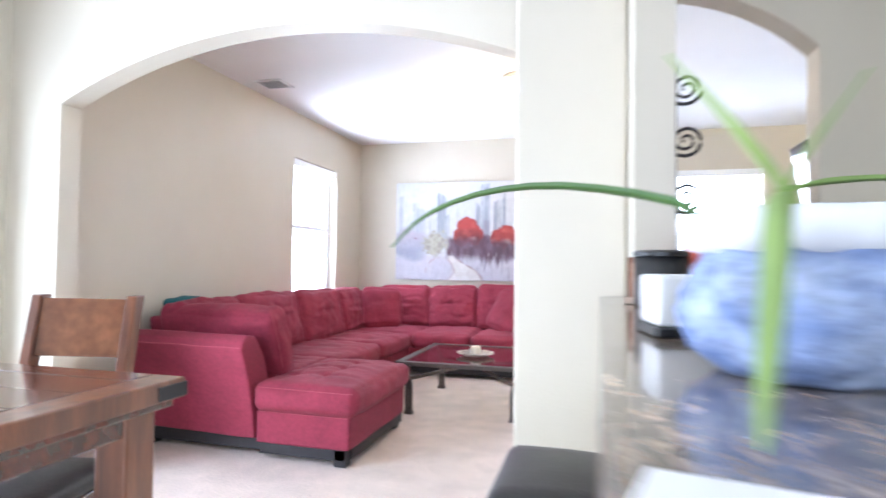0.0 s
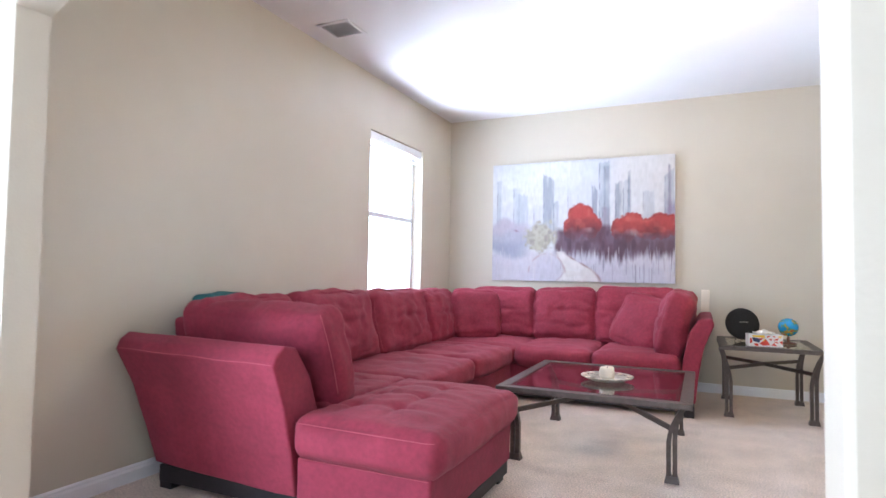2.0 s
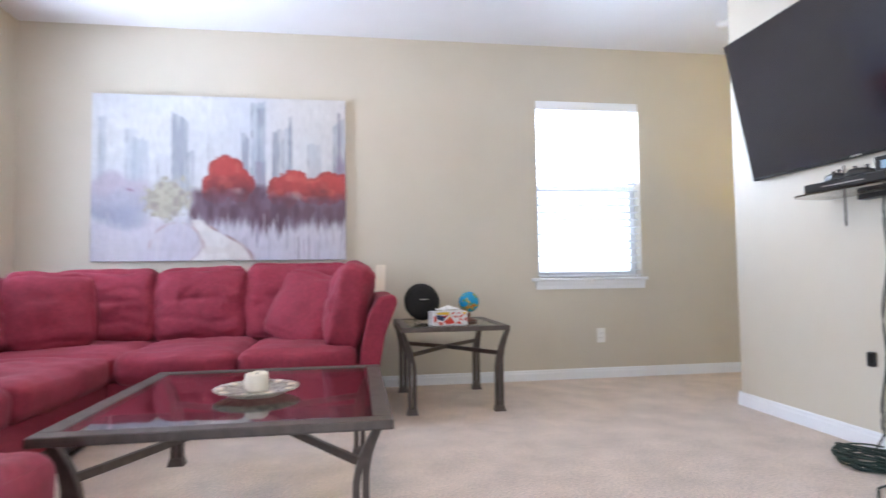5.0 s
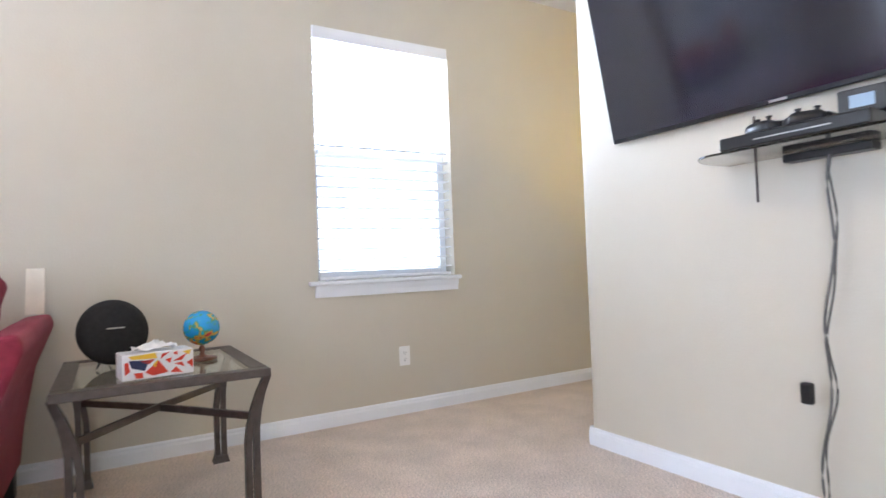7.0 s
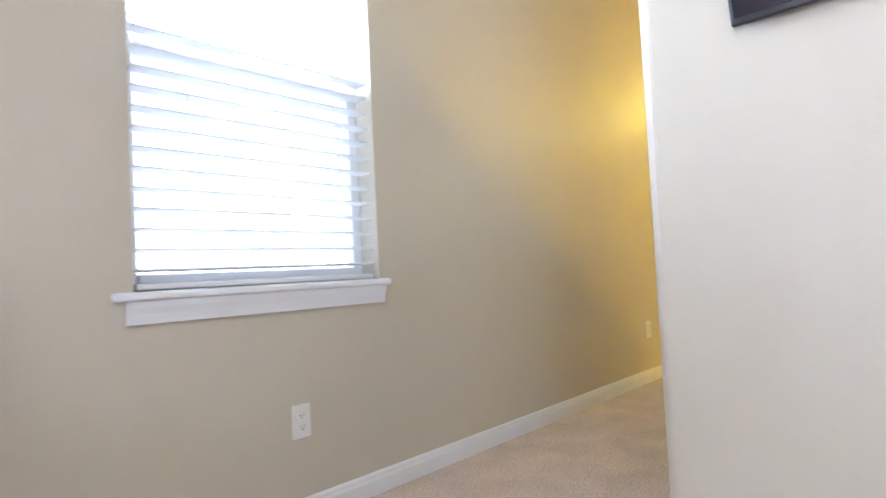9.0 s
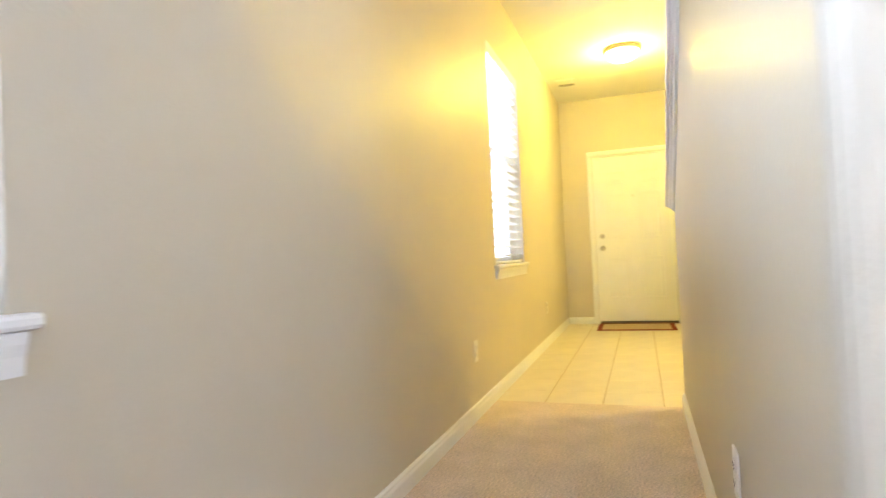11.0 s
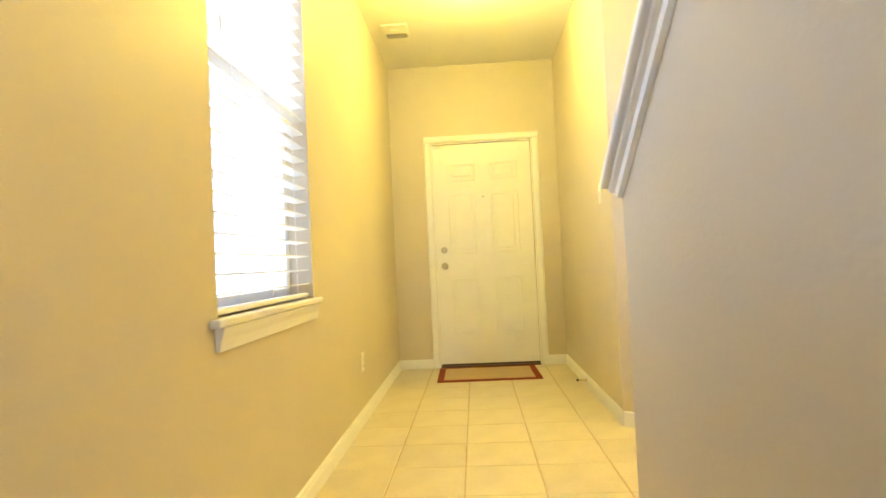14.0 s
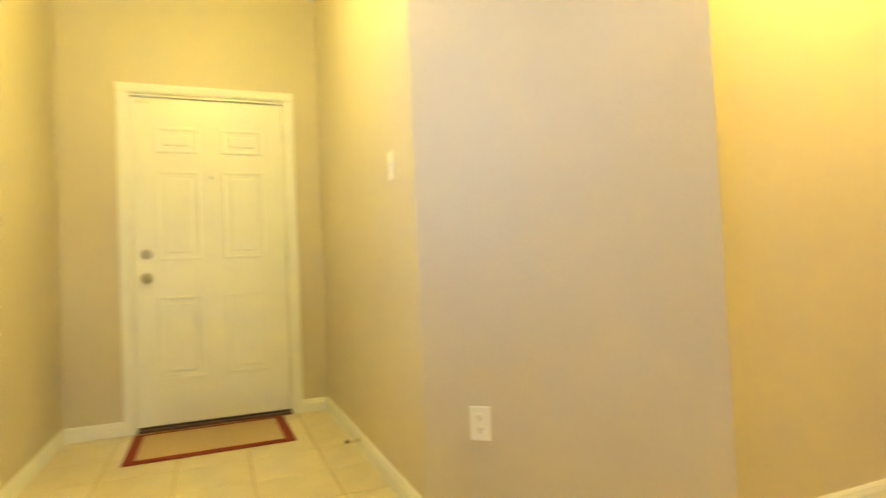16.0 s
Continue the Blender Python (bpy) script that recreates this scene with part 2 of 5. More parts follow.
def cushion(size, r=0.06, cuts=12, bulge=(0.0, 0.0, 0.02), tufts=(), tuft_depth=0.02, wrinkle=0.006, seed=0, m=None):
    """A soft rounded block, centred on its base at z = 0; tufts: (u, v) on the top, -1 to 1."""
    own = bmesh.new()
    bmesh.ops.create_cube(own, size=2)
    bmesh.ops.subdivide_edges(own, edges=list(own.edges), cuts=cuts, use_grid_fill=True)
    h = Vector(size) / 2
    for v in own.verts:
        u = v.co.copy()
        p = Vector((u.x * h.x, u.y * h.y, u.z * h.z))
        inner = Vector([max(-(k - r), min(k - r, c)) if k > r else 0 for k, c in zip(h, p)])
        d = p - inner
        if d.length > 1e-6:
            far = max(abs(c) for c in d)
            p = inner + d.normalized() * far
        for ax in range(3):
            o = [i for i in range(3) if i != ax]
            if abs(u[ax]) > 0.98:
                p[ax] += math.copysign(bulge[ax], u[ax]) * (1 - u[o[0]] ** 2) * (1 - u[o[1]] ** 2)
        if u.z > 0.6:
            for tu, tv in tufts:
                du, dv = (u.x - tu) * h.x, (u.y - tv) * h.y
                e = 0.45 * math.exp(-(du * du + dv * dv) / 0.0018)
                e += 0.62 * math.exp(-dv * dv / 0.00028) * math.exp(-du * du / 0.016) + 0.42 * math.exp(-du * du / 0.00028) * math.exp(-dv * dv / 0.016)
                p.z -= tuft_depth * min(e, 1.1)
        w = noise.noise_vector(p * 5 + Vector((seed * 7.3, seed * 3.1, seed))) * wrinkle
        w += noise.noise_vector(p * 14 + Vector((seed * 2.3, 4.0, seed))) * wrinkle * 0.45
        crease = max(0.0, 1 - 4 * abs(noise.noise(Vector((p.x * 4, p.y * 9, p.z * 4)) + Vector((seed * 1.7, 0, seed * 5.1)))))
        w.z -= 0.55 * wrinkle * crease if u.z > 0.9 else 0.0
        v.co = p + w + Vector((0, 0, h.z))
    if m is not None:
        bmesh.ops.transform(own, matrix=m, verts=own.verts)
    return own


# ---- structure ----
def wall_boxes(axis, at, depth, a0, a1, z0, z1, holes):
    """A wall along axis ('x' or 'y') at its inner face, with rectangular holes (a, b, low, high)."""
    bm = bmesh.new()
    lo_d, hi_d = min(at, at + depth), max(at, at + depth)

    def put(a, b, zl, zh):
        if b - a > 1e-4 and zh - zl > 1e-4:
            box((a, lo_d, zl) if axis == "x" else (lo_d, a, zl), (b, hi_d, zh) if axis == "x" else (hi_d, b, zh), 0, bm)
    cur = a0
    for a, b, zl, zh in sorted(holes):
        put(cur, a, z0, z1)
        put(a, b, z0, zl)
        put(a, b, zh, z1)
        cur = b
    put(cur, a1, z0, z1)
    return bm


WB = (3.87, 4.77, 0.82, 2.28)
WH = (7.76, 8.70, 0.82, 2.28)
WL = (-1.69, -0.70, 0.82, 2.27)
XD = 11.36
ARCH_Y, WT = -4.63, 0.12

struct("wall_north", wall_boxes("x", 0, 0.16, -0.16, XD + 0.15, 0, CEIL, [WB, WH]), M_WALL, "greige painted wall with two windows and rounded drywall returns")
struct("wall_west", wall_boxes("y", 0, -0.16, -9.2, 0, 0, CEIL, [WL, (-6.75, -4.97, 0.0, 2.0)]), M_WALL, "greige painted wall with a tall bright window")
struct("wall_east", wall_boxes("y", XD, 0.15, -1.5, 0, 0, CEIL, [(-1.279, -0.365, 0, 2.035)]), M_WALL, "greige painted entrance wall round the front door")
struct("floor", box((-0.16, -4.7, -0.1), (7.57, 0.0, 0.0)), M_CARPET, "beige cut-pile carpet with soft wear marks")
struct("floor_dining", box((-0.16, -9.2, -0.1), (7.4, -4.7, -0.004)), M_TILE, "plain beige floor of the dining room")
floor_hall = struct("floor_hall", box((7.57, -3.4, -0.1), (XD + 0.15, 0.0, -0.004)), M_GROUT, "square cream floor tiles with thin brown grout joints")
struct("ceiling", box((-0.2, -9.4, CEIL), (XD + 0.2, 0.2, CEIL + 0.1)), M_CEIL, "white painted ceiling with light texture")


def arch_points(x0, x1, spring, rise, n=28):
    c, half = (x0 + x1) / 2, (x1 - x0) / 2
    rad = (half * half + rise * rise) / (2 * rise)
    return [(c + u, spring + math.sqrt(rad * rad - u * u) - (rad - rise)) for u in [half * (2 * i / n - 1) for i in range(n + 1)]]


def arch_wall():
    bm = bmesh.new()
    y0, y1 = ARCH_Y, ARCH_Y + WT
    m = Matrix(((1, 0, 0, 0), (0, 0, 1, y0), (0, 1, 0, 0), (0, 0, 0, 1)))
    a1 = arch_points(0.345, 2.85, 1.985, 0.283)
    a2 = [(x, z) for x, z in arch_points(2.55, 3.79, 1.975, 0.27, 40) if x >= 3.24]
    for a, b in zip(a1, a1[1:]):
        prism([a, b, (b[0], CEIL), (a[0], CEIL)], WT, m, bm)
    for a, b in zip(a2, a2[1:]):
        prism([a, b, (b[0], CEIL), (a[0], CEIL)], WT, m, bm)
    box((0.0, y0, 0), (0.345, y1, CEIL), 0, bm)
    box((2.85, y0, 0), (a2[0][0], y1, CEIL), 0, bm)
    box((a2[-1][0], y0, 0), (4.92, y1, CEIL), 0, bm)
    bmesh.ops.remove_doubles(bm, verts=bm.verts, dist=1e-4)
    return bm


struct("wall_arch", arch_wall(), M_WALL, "greige wall with a wide segmental arch between dining and living room")
struct("wall_pier", box((2.862, -4.725, 0), (3.128, ARCH_Y - 0.002, CEIL), 0, box((2.74, -4.88, 0), (3.128, -4.72, CEIL), 0.012)), M_WALL, "greige pier beside the arch with rounded corners")
struct("wall_wing", wall_boxes("y", 3.13, 0.11, -5.23, ARCH_Y - 0.002, 0, CEIL, []), M_WALL, "short painted wing wall beside the bar counter")


def tv_wall():
    bm = bmesh.new()
    r = 0.045
    pts = [(4.92, -4.51), (4.845, -4.51), (4.845, -1.07 - r)]
    pts += [(4.845 + r - r * math.cos(a), -1.07 - r + r * math.sin(a)) for a in [math.pi / 12 * i for i in range(1, 7)]]
    pts += [(4.92, -1.07)]
    prism([(x, y) for x, y in pts], CEIL, None, bm)
    return bm


struct("wall_tv", tv_wall(), M_WALL, "greige wall with a bullnose corner behind the television")
SL = 0.70
KX, KZ = 7.545, 1.105


def knee_wall():
    m = Matrix(((1, 0, 0, 0), (0, 0, -1, -1.07), (0, 1, 0, 0), (0, 0, 0, 1)))
    top = KX - (CEIL - KZ) / SL
    return prism([(4.92, 0), (KX, 0), (KX, KZ), (top, CEIL), (4.92, CEIL)], 0.12, m)


struct("wall_stair", knee_wall(), M_WALL, "greige hallway wall with a top that slopes up beside the stairs")
struct("wall_entry", box((9.43, -1.62, 0), (XD + 0.15, -1.5, CEIL)), M_WALL, "greige painted wall of the entrance with a light switch")


def slab(a, b, thick):
    """An upright wall from a to b, its near face on that line, thick to the right of the way."""
    d = (Vector(b) - Vector(a)).normalized()
    n = Vector((d.y, -d.x)) * thick
    return prism([a, b, (b[0] + n.x, b[1] + n.y), (a[0] + n.x, a[1] + n.y)], CEIL)


struct("wall_angled", slab((8.82, -2.27), (9.43, -1.5), 0.1), M_WALL, "greige wall set at an angle with a power outlet")
struct("wall_side", box((8.87, -3.4, 0), (8.99, -2.25, CEIL)), M_WALL, "warm-lit greige wall of the side passage")
struct("wall_side_end", box((7.4, -3.5, 0), (9.12, -3.25, CEIL)), M_WALL, "greige wall that closes the side passage")
struct("wall_stairwell", box((4.92, -2.27, 0), (7.5, -2.15, CEIL)), M_WALL, "greige wall at the far side of the stairs")
struct("wall_side_west", box((7.4, -3.3, 0), (7.5, -2.27, CEIL)), M_WALL, "greige wall of the side passage")
struct("wall_south", wall_boxes("x", -9.2, -0.16, -0.16, 7.4, 0, CEIL, [(1.3, 3.9, 0.2, 2.3)]), M_WALL, "greige dining room wall with a wide window")
struct("wall_kitchen", box((6.6, -9.2, 0), (6.72, -4.4, CEIL)), M_WALL, "greige kitchen wall")
struct("wall_kitchen_north", box((4.92, -4.63, 0), (6.6, -4.51, CEIL)), M_WALL, "greige kitchen wall")


def baseboard(a, b, side, name="baseboard"):
    """Moulded white board from a to b; side: the way it stands out, as (x, y)."""
    a, b, s = Vector((*a, 0)), Vector((*b, 0)), Vector((*side, 0)).normalized()
    d = (b - a).normalized()
    m = Matrix(((s.x, 0, d.x, a.x), (s.y, 0, d.y, a.y), (0, 1, 0, 0), (0, 0, 0, 1)))
    bm = prism([(0, 0), (0.014, 0), (0.014, 0.055), (0.010, 0.066), (0.010, 0.074), (0.005, 0.083), (0, 0.083)], (b - a).length, m)
    return struct(name, bm, M_TRIM, "white painted moulded baseboard", "baseboard")


baseboard((0, 0), (XD, 0), (0, -1))
baseboard((0, -4.51), (0, -0.014), (1, 0))
baseboard((4.845, -4.51), (4.845, -1.08), (-1, 0))
baseboard((4.85, -1.07), (KX, -1.07), (0, 1))
baseboard((9.43, -1.5), (XD, -1.5), (0, 1))
baseboard((XD, -0.014), (XD, -0.305), (-1, 0))
baseboard((XD, -1.338), (XD, -1.486), (-1, 0))
ANG = (Vector((9.43, -1.5)) - Vector((8.82, -2.27))).normalized()
baseboard((8.82, -2.27), (9.425, -1.505), (-ANG.y, ANG.x))
baseboard((8.87, -3.25), (8.87, -2.25), (-1, 0))
baseboard((3.80, -4.51), (4.845, -4.51), (0, 1))


# ---- windows with stool, apron, sashes and slatted blinds ----
def window(name, centre, width, z0, z1, rz, label, deep=0.0, slatted=True):
    """Local x along the wall, local -y into the room, the wall's inner face at y = 0."""
    w = thing(name, centre, label, "window", "", rz)
    w["kind"] = "structure"
    h = width / 2
    fr = bmesh.new()
    for lo, hi in (((-h, 0.10, z0), (-h + 0.045, 0.15, z1)), ((h - 0.045, 0.10, z0), (h, 0.15, z1)),
                   ((-h + 0.045, 0.10, z0), (h - 0.045, 0.15, z0 + 0.05)), ((-h + 0.045, 0.10, z1 - 0.05), (h - 0.045, 0.15, z1))):
        box(lo, hi, 0.004, fr)
    part("window_frame", fr, M_VINYL, w)
    mid = (z0 + z1) / 2 + 0.02
    part("meeting_rail", box((-h + 0.047, 0.085, mid - 0.022), (h - 0.047, 0.14, mid + 0.022), 0.004), M_VINYL, w)
    for k, (a, b) in enumerate(((z0 + 0.05, mid - 0.022), (mid + 0.022, z1 - 0.05))):
        pane = part("pane", box((-h + 0.046, 0.118, a), (h - 0.046, 0.122, b)), M_WINGLASS, w)
        pane.visible_shadow = False
    # stool and moulded apron
    part("window_sill", box((-h - 0.060, -0.034, z0 - 0.026), (h + 0.036, -0.001, z0), 0.008), M_TRIM, w)
    part("sill_board", box((-h + 0.002, 0.001, z0 - 0.028), (h - 0.002, 0.10, z0), 0.0), M_TRIM, w)
    ap = [(0, 0), (-0.012, 0), (-0.013, 0.012), (-0.016, 0.030), (-0.022, 0.048), (-0.026, 0.066), (0, 0.066)]
    m = Matrix(((0, 0, 1, -h - 0.022), (1, 0, 0, -0.001), (0, 1, 0, z0 - 0.093), (0, 0, 0, 1)))
    part("apron", prism(ap, width + 0.036, m), M_TRIM, w)
    # blind
    part("valance", box((-h + 0.004, deep - 0.008, z1 - 0.075), (h - 0.004, deep + 0.012, z1 - 0.002), 0.006), M_BLIND, w)
    part("head_rail", box((-h + 0.010, deep + 0.014, z1 - 0.06), (h - 0.010, deep + 0.062, z1 - 0.004), 0.003), M_BLIND, w)
    low = z0 + 0.0015 if slatted else z1 - 0.13
    part("bottom_rail", box((-h + 0.012, deep + 0.016, low), (h - 0.012, deep + 0.062, low + 0.020), 0.006), M_BLIND, w)
    sl = bmesh.new()
    box((-h + 0.012, -0.027, -0.0023), (h - 0.012, 0.027, 0.0023), 0.0, sl)
    me = bpy.data.meshes.new("slat")
    sl.to_mesh(me)
    sl.free()
    me.materials.append(M_BLIND)
    z, k = z0 + 0.06, 0
    while z < z1 - 0.08 and slatted:
        s = new("slat", me)
        s.parent = w
        tilt = -5 if z < mid else -3
        s.matrix_local = pose(random.uniform(-0.001, 0.001), deep + 0.040, z, tilt + random.uniform(-0.35, 0.35), random.uniform(-0.04, 0.04), 0)
        z += 0.060
    for x in (-h * 0.62, 0.0, h * 0.62) if slatted else ():
        part("ladder_cord", cyl((x, deep + 0.012, z0 + 0.02), (x, deep + 0.012, z1 - 0.06), 0.0012, seg=6), M_BLIND, w)
    part("tilt_wand", cyl((-h + 0.09, deep + 0.002, z1 - 0.62), (-h + 0.09, deep + 0.006, z1 - 0.075), 0.004, seg=6), M_WHITE, w, "clear white tilt wand")
    return w


window("window_1", (4.32, 0, 0), 0.90, 0.82, 2.28, 0, "bright single-hung window with a white slatted blind and moulded sill")
window("window_2", (8.23, 0, 0), 0.94, 0.82, 2.28, 0, "hallway window with lowered white slatted blind and warm-lit sill")
window("window_3", (0, -1.195, 0), 0.99, 0.82, 2.27, 90, "tall window blown bright above the sofa with a drawn-up blind", 0.02, False)


def patio_door():
    w = thing("door_2", (0, -5.86, 0), "white glazed patio door with wide casing", "door", "", 90)
    w["kind"] = "structure"
    fr = bmesh.new()
    for lo, hi in (((-0.955, -0.016, 0), (-0.885, -0.001, 2.0)), ((0.885, -0.016, 0), (0.955, -0.001, 2.0)), ((-0.955, -0.016, 2.0), (0.955, -0.001, 2.07))):
        box(lo, hi, 0.004, fr)
    part("casing", fr, M_TRIM, w)
    for s in (-0.885, 0.0):
        leaf = bmesh.new()
        for lo, hi in (((s + 0.004, 0.04, 0.02), (s + 0.09, 0.09, 1.98)), ((s + 0.795, 0.04, 0.02), (s + 0.881, 0.09, 1.98)),
                       ((s + 0.09, 0.04, 0.02), (s + 0.795, 0.09, 0.17)), ((s + 0.09, 0.04, 1.88), (s + 0.795, 0.09, 1.98))):
            box(lo, hi, 0.004, leaf)
        part("door_frame", leaf, M_VINYL, w)
        pane = part("pane", box((s + 0.088, 0.062, 0.168), (s + 0.797, 0.068, 1.882)), M_WINGLASS, w)
        pane.visible_shadow = False
    part("door_handle", box((0.04, 0.005, 0.92), (0.07, 0.04, 1.12), 0.006), M_STEEL, w)


patio_door()


# ---- front door ----
def front_door():
    d = thing("door_1", (XD, -0.822, 0), "white six-panel front door, closed, with nickel knob and deadbolt", "door", "", -90)
    d["kind"] = "structure"
    h = 0.457
    # local x runs south to north mirrored; local y points out of the room
    cs = bmesh.new()
    prof = [(0, 0), (0, -0.010), (0.012, -0.016), (0.040, -0.018), (0.057, -0.012), (0.057, 0)]
    for s in (-1, 1):
        m = Matrix(((s, 0, 0, s * (h + 0.002)), (0, 1, 0, -0.0005), (0, 0, 1, 0), (0, 0, 0, 1)))
        prism(prof, 2.037, m, cs)
    m = Matrix(((0, 0, 1, -h - 0.059), (0, 1, 0, -0.0005), (1, 0, 0, 2.037), (0, 0, 0, 1)))
    prism(prof, 2 * h + 0.118, m, cs)
    part("casing", cs, M_TRIM, d)
    jm = bmesh.new()
    for lo, hi in (((-h, 0, 0), (-h + 0.012, 0.14, 2.034)), ((h - 0.012, 0, 0), (h, 0.14, 2.034)), ((-h + 0.012, 0, 2.022), (h - 0.012, 0.14, 2.034))):
        box(lo, hi, 0, jm)
    part("jamb", jm, M_TRIM, d)
    part("threshold", box((-h + 0.012, -0.02, 0.0), (h - 0.012, 0.12, 0.016), 0.004), material("bronze_threshold", (0.09, 0.035, 0.025), 0.4, var=0.2), d, "dark bronze threshold")
    L = h - 0.015
    leaf = part("leaf", box((-L, 0.018, 0.026), (L, 0.062, 2.018), 0.002), M_TRIM, d)
    part("door_sweep", box((-L, 0.010, 0.0165), (L, 0.0185, 0.030), 0.002), M_SLOT, d, "dark rubber door sweep")
    for cx in (-0.19, 0.19):
        for za, zb in ((1.68, 1.84), (1.02, 1.57), (0.30, 0.80)):
            pn = bmesh.new()
            w = 0.125
            # raised ring and field
            for lo, hi in (((cx - w, 0.010, za), (cx - w + 0.020, 0.0185, zb)), ((cx + w - 0.020, 0.010, za), (cx + w, 0.0185, zb)),
                           ((cx - w + 0.02, 0.010, za), (cx + w - 0.02, 0.0185, za + 0.020)), ((cx - w + 0.02, 0.010, zb - 0.020), (cx + w - 0.02, 0.0185, zb))):
                box(lo, hi, 0.0040, pn)
            box((cx - w + 0.045, 0.011, za + 0.045), (cx + w - 0.045, 0.0185, zb - 0.045), 0.006, pn)
            part("panel", pn, M_TRIM, leaf)
    # knob side is the north edge, where local x is negative
    kx = -L + 0.068
    rot = Matrix.Translation((kx, 0.018, 0)) @ Matrix.Rotation(radians(90), 4, "X")
    kb = lathe([(0.0, 0.0), (0.032, 0.0), (0.032, 0.006), (0.012, 0.010), (0.010, 0.028), (0.024, 0.036), (0.028, 0.048), (0.022, 0.060), (0, 0.064)], 24, Matrix.Translation((0, 0, 0.915)) @ rot)
    part("knob", kb, M_STEEL, leaf, "satin nickel door knob", True)
    db = lathe([(0.0, 0.0), (0.030, 0.0), (0.028, 0.010), (0.014, 0.013), (0, 0.013)], 24, Matrix.Translation((0, 0, 1.06)) @ rot)
    box((kx - 0.005, -0.018, 1.045), (kx + 0.005, 0.006, 1.075), 0.002, db)
    part("deadbolt", db, M_STEEL, leaf, "satin nickel thumb-turn deadbolt")
    part("peephole", cyl((0, 0.012, 1.53), (0, 0.019, 1.53), 0.009, seg=14), M_STEEL, leaf, "small bright peephole")
    for z in (0.25, 1.02, 1.80):
        part("hinge", cyl((L + 0.006, 0.010, z - 0.045), (L + 0.006, 0.010, z + 0.045), 0.006, seg=10), M_STEEL, d)
    # dark strip set in the hinge-side gap to draw its shade
    part("gap_shade", box((L - 0.0002, 0.030, 0.02), (L + 0.0028, 0.060, 2.02)), M_SLOT, d, "dark strip standing in for the shaded gap at the hinge edge")
    part("alarm_contact", box((-L + 0.03, 0.006, 1.985), (-L + 0.10, 0.018, 2.005), 0.002), M_WHITE, leaf)


front_door()


# ---- living room: sectional sofa ----
def wpart(name, bm, mat, parent, label="", smooth=False):
    """A part whose mesh is given in world metres, under an unturned thing."""
    bmesh.ops.translate(bm, vec=-parent.matrix_world.translation, verts=bm.verts)
    return part(name, bm, mat, parent, label, smooth)


def soft_prism(profile, a, b, plane, r=0.03, seed=0):
    """A softly rounded upholstered bar: a profile of (u, z) drawn from a to b along the other level axis."""
    if plane == "y":  # u is y, runs along x
        m = Matrix(((0, 0, 1, a), (1, 0, 0, 0), (0, 1, 0, 0), (0, 0, 0, 1)))
    else:
        m = Matrix(((1, 0, 0, 0), (0, 0, -1, b), (0, 1, 0, 0), (0, 0, 0, 1)))
    bm = prism(profile, b - a, m)
    bmesh.ops.bevel(bm, geom=list(bm.edges), offset=r, segments=3, affect="EDGES", profile=0.5)
    long = [e for e in bm.edges if e.calc_length() > 0.15]
    bmesh.ops.subdivide_edges(bm, edges=long, cuts=8, use_grid_fill=True)
    for v in bm.verts:
        v.co += noise.noise_vector(v.co * 4 + Vector((seed, 0, 0))) * 0.006
    return bm


